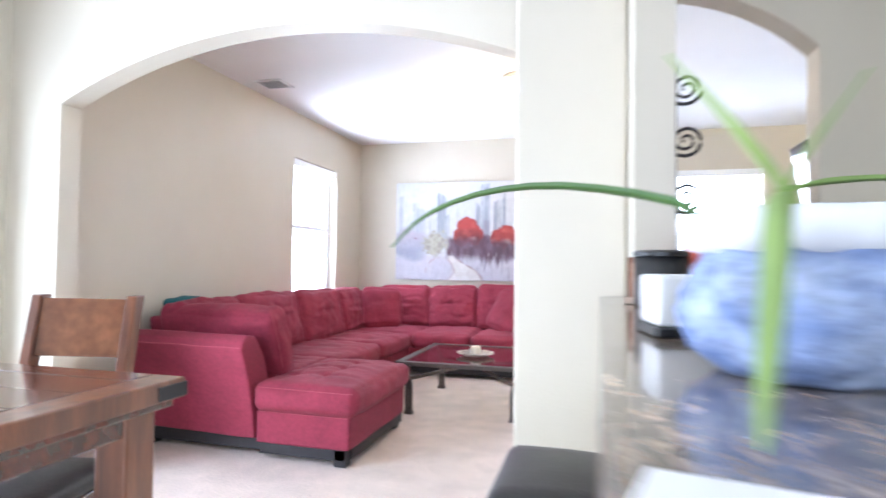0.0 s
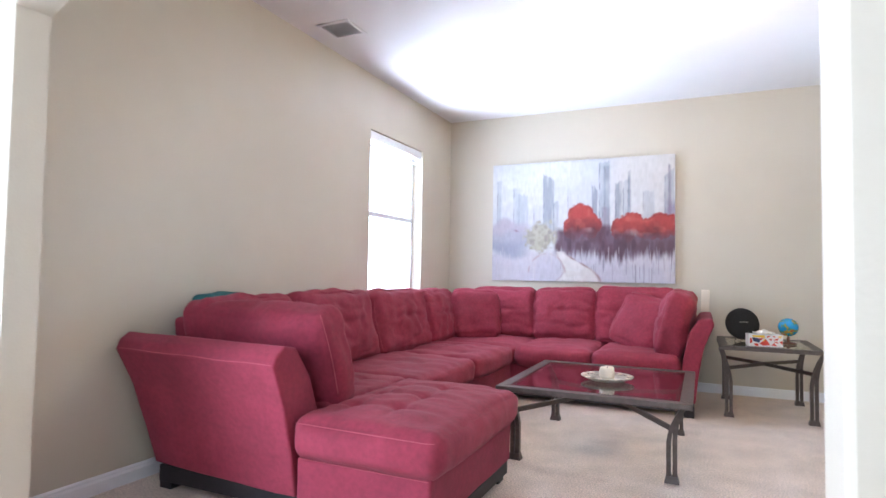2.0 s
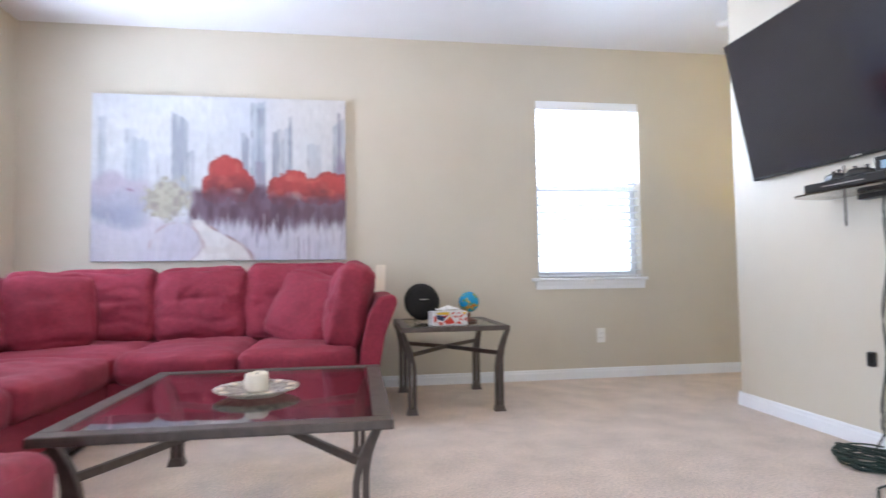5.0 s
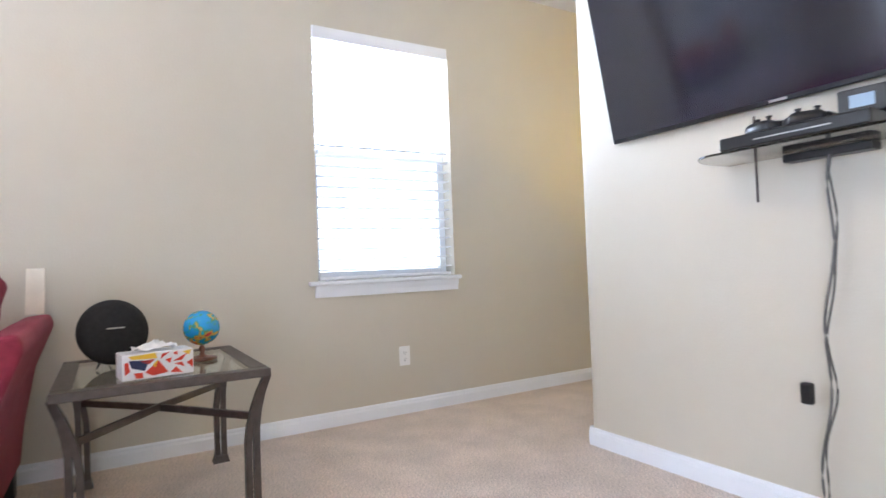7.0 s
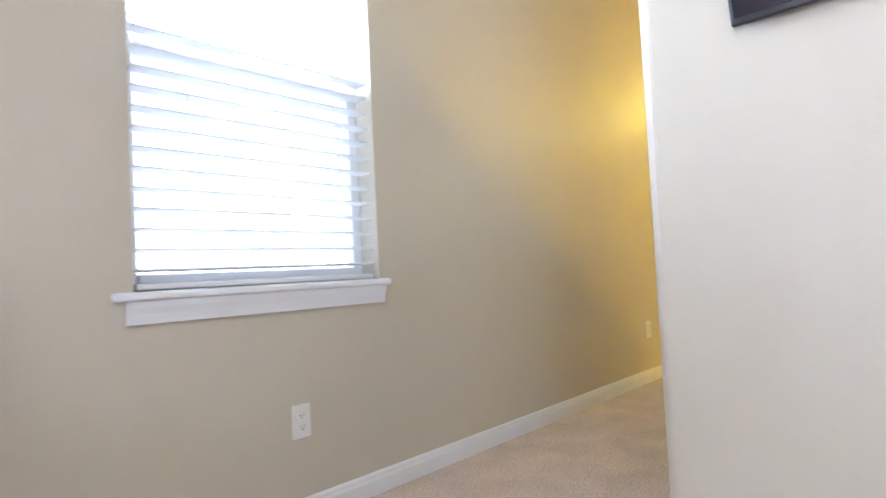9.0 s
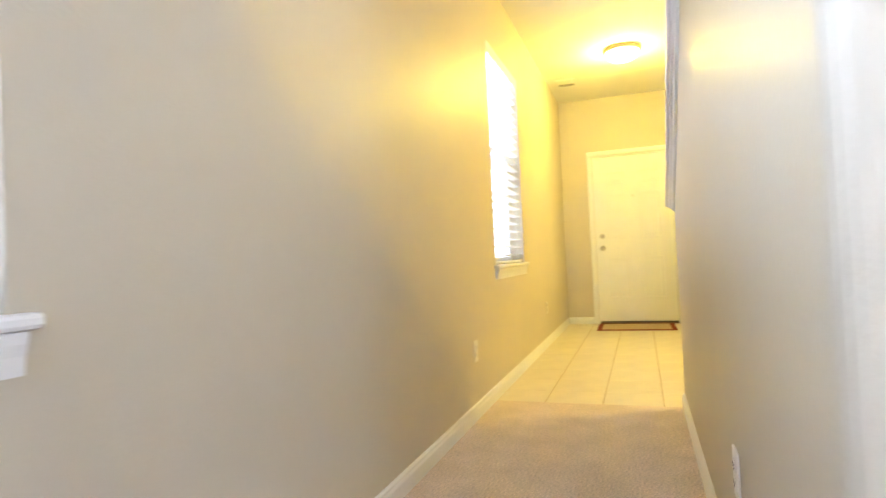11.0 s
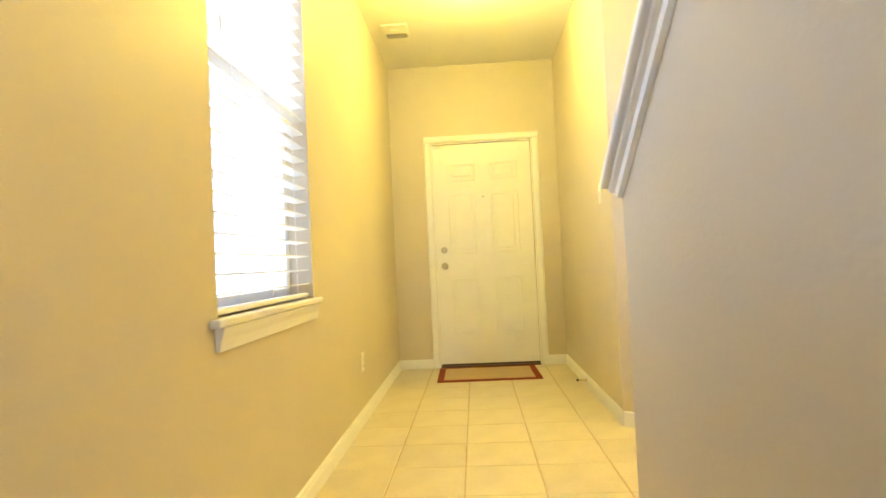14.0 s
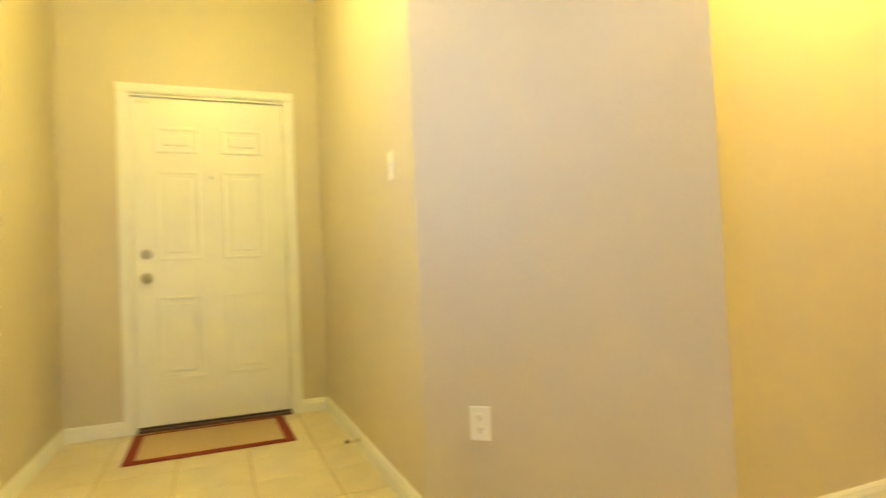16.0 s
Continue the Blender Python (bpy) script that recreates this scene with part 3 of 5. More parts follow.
def sofa():
    s = thing("sectional_sofa", (0.9, -1.9, 0), "U-shaped burgundy microfibre sectional sofa on black feet", "sofa")
    # upholstered bases, cut apart so that they butt
    wpart("base", soft_prism([(0.14, 0.115), (1.07, 0.115), (1.07, 0.295), (0.14, 0.295)], -3.66, -0.12, "x", 0.012, 1), M_RED, s)
    wpart("base", soft_prism([(1.06, 0.10), (1.665, 0.10), (1.665, 0.295), (1.06, 0.295)], -3.905, -2.95, "x", 0.014, 2), M_RED, s)
    wpart("base", soft_prism([(1.075, 0.115), (2.44, 0.115), (2.44, 0.295), (1.075, 0.295)], -1.13, -0.12, "x", 0.012, 3), M_RED, s)
    # backs
    wpart("back_frame", soft_prism([(0.10, 0.115), (0.30, 0.115), (0.24, 0.78), (0.03, 0.80)], -3.66, -0.12, "x", 0.03, 4), M_RED, s)
    wpart("back_frame", soft_prism([(-0.30, 0.115), (-0.10, 0.115), (-0.05, 0.80), (-0.24, 0.78)], 0.12, 2.42, "y", 0.03, 5), M_RED, s)
    # flared ends
    south = [(-3.655, 0.11), (-3.845, 0.11), (-3.885, 0.30), (-3.94, 0.50), (-4.012, 0.672), (-3.985, 0.715), (-3.935, 0.745), (-3.86, 0.73), (-3.765, 0.60), (-3.70, 0.42)]
    end = soft_prism(south, 0.03, 1.035, "y", 0.010, 6)
    for v in end.verts:
        v.co.y -= 0.055 * (v.co.x - 0.55)
        v.co.x += 0.11 * (0.75 - v.co.z) / 0.65 * max(0.0, 0.6 - v.co.x) / 0.57
    wpart("arm", end, M_RED, s, "flared burgundy end panel")
    wpart("seam", tube([(0.08 + 0.95 * k / 12, -4.014 - 0.055 * (0.08 + 0.95 * k / 12 - 0.55) + 0.002 * math.sin(k * 2.1), 0.676 + 0.002 * math.sin(k * 1.3)) for k in range(13)], 0.0016, 6), M_SEAM, s)
    east = [(2.40, 0.11), (2.515, 0.11), (2.535, 0.30), (2.575, 0.52), (2.645, 0.70), (2.63, 0.745), (2.54, 0.735), (2.47, 0.62), (2.43, 0.42)]
    wpart("arm", soft_prism(east, -1.16, -0.10, "x", 0.016, 7), M_RED, s, "flared burgundy arm")

    def block(name, lo, hi, seed, tufts=(), bulge=(0.014, 0.016, 0.02), r=0.058, cuts=14, wr=0.012, depth=0.02, label=""):
        lo, hi = Vector(lo), Vector(hi)
        c = (lo + hi) / 2
        bm = cushion(hi - lo, r, cuts, bulge, tufts, depth, wr, seed, Matrix.Translation((c.x, c.y, lo.z)))
        return wpart(name, bm, M_RED, s, label, True)

    grid = [(u, v) for u in (-0.45, 0.0, 0.45) for v in (-0.5, 0.0, 0.5)]
    chaise = [(u, v) for u in (-0.55, 0.1) for v in (-0.45, 0.0, 0.45)]
    block("seat_cushion", (1.035, -3.935, 0.285), (1.71, -2.93, 0.462), 11, chaise, (0.018, 0.018, 0.034), 0.062, 44, 0.009, 0.030, "tufted chaise cushion")
    block("seat_cushion", (0.28, -3.68, 0.285), (1.05, -2.925, 0.462), 17, [(u, v) for u in (-0.2, 0.5) for v in (-0.4, 0.1, 0.6)], (0.0, 0.004, 0.012), 0.03, 30, 0.006, 0.022)
    block("seat_cushion", (0.28, -2.92, 0.285), (1.115, -2.02, 0.46), 12, grid, cuts=22, depth=0.014)
    block("seat_cushion", (0.28, -2.015, 0.285), (1.125, -1.17, 0.455), 13, grid, cuts=22, depth=0.014)
    block("seat_cushion", (0.28, -1.165, 0.285), (1.12, -0.28, 0.452), 14, (), cuts=14)
    block("seat_cushion", (1.125, -1.19, 0.285), (1.755, -0.28, 0.455), 15, ((0, 0),), cuts=18, depth=0.012)
    block("seat_cushion", (1.76, -1.20, 0.285), (2.41, -0.28, 0.455), 16, ((0, 0),), cuts=18, depth=0.012)

    def back(at, w, h, rz, seed, tilt=14, thick=0.20, label=""):
        """A back cushion; its foot at at, facing local -y."""
        tufts = ((-0.4, 0.1), (0.4, 0.1), (0.0, 0.1))
        m = Matrix.Translation(at) @ Matrix.Rotation(radians(rz), 4, "Z") @ Matrix.Rotation(radians(-tilt), 4, "X") @ Matrix.Translation((0, 0, h / 2)) @ Matrix.Rotation(radians(90), 4, "X")
        bm = cushion((w, h, thick), 0.06, 30, (0.016, 0.024, 0.042), tufts, 0.016, 0.020, seed, m @ Matrix.Translation((0, 0, -thick / 2)))
        return wpart("back_cushion", bm, M_RED, s, label, True)

    # along the west wall (facing east: local -y is world +x)
    back((0.40, -3.43, 0.43), 0.64, 0.48, 90, 21)
    back((0.41, -2.68, 0.43), 0.82, 0.49, 90, 22)
    back((0.41, -1.83, 0.43), 0.84, 0.48, 90, 23)
    back((0.39, -1.08, 0.43), 0.60, 0.47, 90, 24)
    # along the north wall
    back((0.76, -0.40, 0.43), 0.66, 0.49, 0, 25)
    back((1.375, -0.41, 0.43), 0.585, 0.50, 0, 26)
    back((2.02, -0.41, 0.43), 0.69, 0.51, 0, 27)
    # against the two flared ends
    back((0.645, -3.56, 0.43), 0.87, 0.46, 180, 28, 17, 0.20, "long loose cushion against the end panel")
    back((2.30, -0.78, 0.43), 0.70, 0.51, -90, 29, 14, 0.21)
    # pale seams
    wpart("seam", tube([(1.082, -3.655 - 0.145 * f + 0.012 * math.sin(3.1 * f), 0.50 + 0.36 * f) for f in [k / 10 for k in range(11)]], 0.0018, 6), M_SEAM, s)
    wpart("seam", tube([(1.08, -3.942, 0.44), (1.66, -3.943, 0.435), (1.69, -3.93, 0.435)], 0.0016, 6), M_SEAM, s)
    wpart("seam", tube([(1.08, -3.915, 0.292), (1.66, -3.916, 0.29)], 0.0012, 6), M_SEAM, s)
    # plinth and feet
    for lo, hi in (((0.19, -3.835, 0.035), (1.06, -3.785, 0.112)), ((1.075, -3.888, 0.035), (1.64, -3.84, 0.098)), ((1.612, -3.835, 0.035), (1.655, -2.97, 0.098)),
                   ((1.10, -1.125, 0.035), (2.49, -1.08, 0.113)), ((1.02, -2.9, 0.035), (1.06, -1.14, 0.113))):
        wpart("plinth", box(lo, hi, 0.004), M_BLACKWOOD, s, "black plinth rail")
    for x, y in ((0.225, -3.79), (1.60, -3.85), (1.60, -3.02), (2.47, -1.10), (2.47, -0.18), (0.21, -0.2), (1.03, -1.1)):
        wpart("foot", prism([(x - 0.038, y - 0.038), (x + 0.038, y - 0.038), (x + 0.038, y + 0.038), (x - 0.038, y + 0.038)], 0.11, None, None, 0.004), M_BLACKWOOD, s, "square black foot")


sofa()


def throw_pillow(name, at, size, rx, ry, rz, seed, label):
    ob = thing(name, at, label, "pillow")
    m = Euler((radians(rx), radians(ry), radians(rz))).to_matrix().to_4x4()
    w, t = size
    top = cushion((w, w, t), t * 0.48, 18, (-0.025, -0.025, 0.025), (), 0, 0.016, seed, m @ Matrix.Translation((0, w / 2 - 0.03, 0)))
    part("cover", top, M_RED, ob, "", True)
    return ob


throw_pillow("throw_pillow", (0.60, -0.74, 0.455), (0.46, 0.15), 70, 0, 36, 31, "square burgundy throw pillow in the sofa corner")
throw_pillow("throw_pillow", (2.03, -0.66, 0.455), (0.46, 0.14), 62, 14, -30, 32, "square burgundy throw pillow leaning on the sofa arm cushion")


def blanket():
    ob = thing("folded_blanket", (0.17, -3.46, 0.825), "small folded teal fleece blanket on the sofa back", "blanket")
    bm = cushion((0.17, 0.28, 0.09), 0.035, 12, (0, 0, 0.015), (), 0, 0.014, 41)
    part("cloth", bm, M_TEAL, ob, "", True)


blanket()


def paper_tag():
    ob = thing("paper_tag", (2.585, -0.20, 0.745), "small cream paper tag propped on the sofa arm by the wall", "tag", "", -12)
    part("sheet", box((-0.035, -0.004, 0.0), (0.035, 0.004, 0.195), 0.003, None, 2, Matrix.Rotation(radians(-8), 4, "X")), M_WAX, ob)


paper_tag()


# ---- glass and iron tables ----
def iron_leg(x, y, sx, sy, h, flare):
    """A paired-bar leg that curves out under the top and stands on a small pad."""
    bm = bmesh.new()
    for off in (0.0, 0.030):
        pts = []
        for k in range(9):
            f = k / 8
            out = flare * max(0.0, (f - 0.55) / 0.45) ** 2
            pts.append((x + sx * out - sx * off * (1 - 0.9 * max(0, (f - 0.5) / 0.5)), y + sy * out * 0.25, 0.02 + f * (h - 0.02)))
        own = bmesh.new()
        rings = []
        for p in pts:
            rings.append([own.verts.new((p[0] + a * 0.011, p[1] + b * 0.016, p[2])) for a, b in ((-1, -1), (1, -1), (1, 1), (-1, 1))])
        for a, b in zip(rings, rings[1:]):
            for k in range(4):
                own.faces.new((a[k], a[(k + 1) % 4], b[(k + 1) % 4], b[k]))
        own.faces.new(rings[0][::-1])
        own.faces.new(rings[-1])
        merge(bm, own)
    # pad
    c = (x - sx * 0.015, y)
    own = bmesh.new()
    lo = [own.verts.new((c[0] + a * 0.036, c[1] + b * 0.028, 0.0)) for a, b in ((-1, -1), (1, -1), (1, 1), (-1, 1))]
    hi = [own.verts.new((c[0] + a * 0.028, c[1] + b * 0.020, 0.034)) for a, b in ((-1, -1), (1, -1), (1, 1), (-1, 1))]
    own.faces.new(lo[::-1])
    own.faces.new(hi)
    for k in range(4):
        own.faces.new((lo[k], lo[(k + 1) % 4], hi[(k + 1) % 4], hi[k]))
    merge(bm, own)
    return bm


def glass_table(name, centre, sx, sy, h, fx, fy, label, brace_z, bow):
    t = thing(name, (centre[0], centre[1], 0), label, "table")
    hx, hy, w = sx / 2, sy / 2, 0.062
    fr = bmesh.new()
    for lo, hi in (((-hx, -hy, h - 0.030), (hx, -hy + w, h)), ((-hx, hy - w, h - 0.030), (hx, hy, h)),
                   ((-hx, -hy + w, h - 0.030), (-hx + w, hy - w, h)), ((hx - w, -hy + w, h - 0.030), (hx, hy - w, h))):
        box(lo, hi, 0.004, fr)
    part("table_frame", fr, M_IRON, t)
    g = part("glass_top", box((-hx + w - 0.004, -hy + w - 0.004, h - 0.012), (hx - w + 0.004, hy - w + 0.004, h - 0.003), 0.0015), M_GLASS, t, "clear bevelled glass top")
    g.visible_shadow = False
    for a in (-1, 1):
        for b in (-1, 1):
            part("leg", iron_leg(a * fx / 2, b * fy / 2, a, b, h - 0.028, 0.045), M_IRON, t)
    cz = h - 0.035
    for a in (-1, 1):
        # low cross braces that bow upwards to the middle
        pts = []
        for k in range(17):
            f = 2 * k / 16 - 1
            pts.append((a * f * (fx / 2 - 0.01), f * (fy / 2), brace_z + (cz - brace_z) * (1 - abs(f)) ** 1.1 * bow))
        own = bmesh.new()
        rings = [[own.verts.new((p[0] + u * 0.009, p[1], p[2] + v * 0.013 + (0.004 if a > 0 else 0))) for u, v in ((-1, -1), (1, -1), (1, 1), (-1, 1))] for p in pts]
        for p, q in zip(rings, rings[1:]):
            for k in range(4):
                own.faces.new((p[k], p[(k + 1) % 4], q[(k + 1) % 4], q[k]))
        own.faces.new(rings[0][::-1])
        own.faces.new(rings[-1])
        part("brace", own, M_IRON, t)
    return t


glass_table("coffee_table", (2.005, -2.135), 1.03, 1.12, 0.415, 0.86, 0.98, "low square coffee table of glass and bronze iron on carpet", 0.27, 0.55)
glass_table("end_table", (3.02, -0.575), 0.68, 0.80, 0.535, 0.58, 0.70, "square glass and bronze iron end table beside the sofa", 0.36, 0.05)


def tray():
    t = thing("candle_tray", (2.035, -2.20, 0.416), "round patterned silver tray with carved rim", "tray")
    part("plate", lathe([(0, 0.0), (0.10, 0.0), (0.13, 0.014), (0.155, 0.022), (0.157, 0.027), (0.13, 0.023), (0.09, 0.011), (0, 0.011)], 36), M_SILVER, t, "", True)
    for k in range(18):
        a = 2 * math.pi * k / 18
        part("rim_pattern", box((0.118, -0.011, 0.018), (0.150, 0.011, 0.0275), 0.003, None, 1, Matrix.Rotation(a, 4, "Z")), M_WAX if k % 2 else M_SILVER, t)
    c = thing("candle", (2.035, -2.20, 0.427), "short thick cream candle standing on the tray", "candle")
    wax = lathe([(0, 0.0), (0.040, 0.0), (0.044, 0.010), (0.045, 0.040), (0.042, 0.062), (0.036, 0.068), (0.022, 0.062), (0.010, 0.056), (0, 0.055)], 24)
    for q in wax.verts:
        q.co += noise.noise_vector(q.co * 34) * 0.005
        q.co.z = max(0.0, q.co.z)
    part("wax", wax, M_WAX, c, "", True)
    part("wick", cyl((0, 0, 0.050), (0.002, 0, 0.070), 0.0014, seg=6), M_BLACK, c)


tray()


def speaker():
    s = thing("round_speaker", (2.865, -0.455, 0.535), "round black cloth-covered wireless speaker on a wire foot", "speaker", "", 12)
    m = Matrix.Translation((0, 0, 0.135)) @ Matrix.Rotation(radians(78), 4, "X")
    part("body", lathe([(0, -0.045), (0.09, -0.040), (0.125, -0.015), (0.131, 0.0), (0.125, 0.02), (0.10, 0.034), (0.05, 0.042), (0, 0.044)], 36, m), M_MESHBLK, s, "", True)
    part("badge", box((-0.032, -0.0445, 0.150), (0.032, -0.041, 0.155), 0.0008, None, 1, Matrix.Rotation(radians(0), 4, "X")), M_STEEL, s, "thin silver bar badge")
    part("foot", tube([(-0.07, -0.05, 0.004), (-0.05, -0.02, 0.03), (0.05, -0.02, 0.03), (0.07, -0.05, 0.004)], 0.004, 8), M_BLACK, s)
    part("rear_foot", tube([(0.0, 0.0, 0.03), (0.0, 0.07, 0.005)], 0.004, 8), M_BLACK, s)


speaker()


def colour(name, c, rough=0.5):
    return material(name, c, rough, var=0.05, scale=20)


M_PAPER = colour("printed_card_white", (0.80, 0.79, 0.78))
M_PRED, M_PYEL, M_PBLK = colour("print_red", (0.62, 0.045, 0.02)), colour("print_yellow", (0.80, 0.50, 0.03)), colour("print_dark_blue", (0.02, 0.03, 0.09))
M_TISSUE = material("tissue_paper", (0.84, 0.83, 0.82), 0.9, var=0.02)


def tissue_box():
    t = thing("tissue_box", (2.99, -0.815, 0.535), "white tissue box printed with red, yellow and black shards", "tissue box", "", 8)
    part("carton", box((-0.115, -0.058, 0.0), (0.115, 0.058, 0.088), 0.002), M_PAPER, t)

    def shard(pts, mat):
        m = Matrix(((1, 0, 0, 0), (0, 0, 1, -0.0592), (0, 1, 0, 0), (0, 0, 0, 1)))
        part("print", prism(pts, 0.0006, m), mat, t)
    shard([(-0.095, 0.082), (-0.01, 0.086), (-0.005, 0.066), (-0.085, 0.070)], M_PYEL)
    shard([(-0.095, 0.068), (-0.03, 0.062), (-0.045, 0.028), (-0.085, 0.040)], M_PBLK)
    shard([(-0.108, 0.060), (-0.097, 0.064), (-0.090, 0.030), (-0.106, 0.020)], M_PRED)
    shard([(-0.060, 0.0625), (-0.012, 0.0645), (-0.030, 0.048)], M_PRED)
    shard([(-0.080, 0.024), (-0.052, 0.022), (-0.050, 0.004), (-0.072, 0.004)], M_PRED)
    shard([(-0.020, 0.046), (-0.004, 0.060), (-0.002, 0.0605), (-0.012, 0.034)], M_PYEL)
    shard([(0.036, 0.012), (0.055, 0.030), (0.078, 0.006)], M_PRED)
    shard([(0.090, 0.040), (0.112, 0.050), (0.112, 0.018)], M_PRED)
    shard([(0.020, 0.058), (0.042, 0.064), (0.036, 0.044)], M_PRED)
    shard([(0.078, 0.080), (0.108, 0.084), (0.100, 0.066)], M_PYEL)
    shard([(-0.045, 0.022), (0.0, 0.058), (0.03, 0.014), (-0.02, 0.008)], M_PRED)
    shard([(0.01, 0.080), (0.035, 0.084), (0.005, 0.062)], M_PRED)
    shard([(0.045, 0.05), (0.095, 0.074), (0.075, 0.05)], M_PRED)
    shard([(0.05, 0.040), (0.085, 0.026), (0.075, 0.044)], M_PRED)
    shard([(0.045, 0.078), (0.06, 0.084), (0.062, 0.070)], M_PRED)
    own = bmesh.new()
    bmesh.ops.create_grid(own, x_segments=14, y_segments=10, size=0.06)
    for v in own.verts:
        r = Vector((v.co.x, v.co.y * 0.6)).length / 0.06
        v.co = Vector((v.co.x * 1.2, v.co.y * 0.6, 0.088 + 0.022 * max(0, 1 - r) + 0.02 * noise.noise(v.co * 60) + 0.01))
        v.co.z = max(v.co.z, 0.0895)
    part("tissue", own, M_TISSUE, t, "crumpled white tissue", True)


tissue_box()


def globe_material():
    m = bpy.data.materials.new("printed_globe")
    m.use_nodes = True
    n, l = m.node_tree.nodes, m.node_tree.links
    tc, a, r = n.new("ShaderNodeTexCoord"), n.new("ShaderNodeTexNoise"), n.new("ShaderNodeValToRGB")
    a.inputs["Scale"].default_value, a.inputs["Detail"].default_value = 38, 3
    e = r.color_ramp.elements
    e[0].position, e[0].color = 0.44, (0.02, 0.30, 0.62, 1)
    e[1].position, e[1].color = 0.50, (0.02, 0.32, 0.34, 1)
    for pos, c in ((0.55, (0.05, 0.22, 0.10, 1)), (0.62, (0.55, 0.40, 0.06, 1)), (0.68, (0.45, 0.06, 0.05, 1))):
        x = e.new(pos)
        x.color = c
    l.new(tc.outputs["Object"], a.inputs["Vector"])
    # paler sea towards the top, more coloured land towards the bottom
    xyz, dz = n.new("ShaderNodeSeparateXYZ"), n.new("ShaderNodeMath")
    dz.operation = "MULTIPLY_ADD"
    dz.inputs[1].default_value, dz.inputs[2].default_value = -1.3, 0.17
    add = n.new("ShaderNodeMath")
    l.new(tc.outputs["Object"], xyz.inputs[0])
    l.new(xyz.outputs["Z"], dz.inputs[0])
    l.new(a.outputs["Fac"], add.inputs[0])
    l.new(dz.outputs[0], add.inputs[1])
    l.new(add.outputs[0], r.inputs["Fac"])
    l.new(r.outputs[0], n["Principled BSDF"].inputs["Base Color"])
    n["Principled BSDF"].inputs["Roughness"].default_value = 0.25
    return m


def globe():
    g = thing("desk_globe", (3.18, -0.565, 0.535), "small glossy blue desk globe on a dark wooden foot", "globe", "", 20)
    part("foot", lathe([(0, 0), (0.058, 0), (0.060, 0.008), (0.045, 0.014), (0.012, 0.020), (0.009, 0.03), (0.013, 0.045), (0.007, 0.06), (0, 0.06)], 24), M_WOOD_Y, g, "turned dark wooden foot", True)
    own = bmesh.new()
    bmesh.ops.create_uvsphere(own, u_segments=32, v_segments=18, radius=0.071)
    bmesh.ops.translate(own, vec=(0, 0, 0.132), verts=own.verts)
    part("ball", own, globe_material(), g, "", True)
    part("axis_pin", cyl((0, 0, 0.20), (0, 0, 0.211), 0.004, seg=8), M_BRASS, g)


globe()


# ---- painting ----
def oil_material():
    m = material("oil_paint", (0.5, 0.5, 0.5), 0.6, bump=0.45, bump_scale=70, stretch=(1.0, 1.0, 0.35))
    n, l = m.node_tree.nodes, m.node_tree.links
    at = n.new("ShaderNodeAttribute")
    at.attribute_name = "pigment"
    l.new(at.outputs["Color"], n["Principled BSDF"].inputs["Base Color"])
    return m


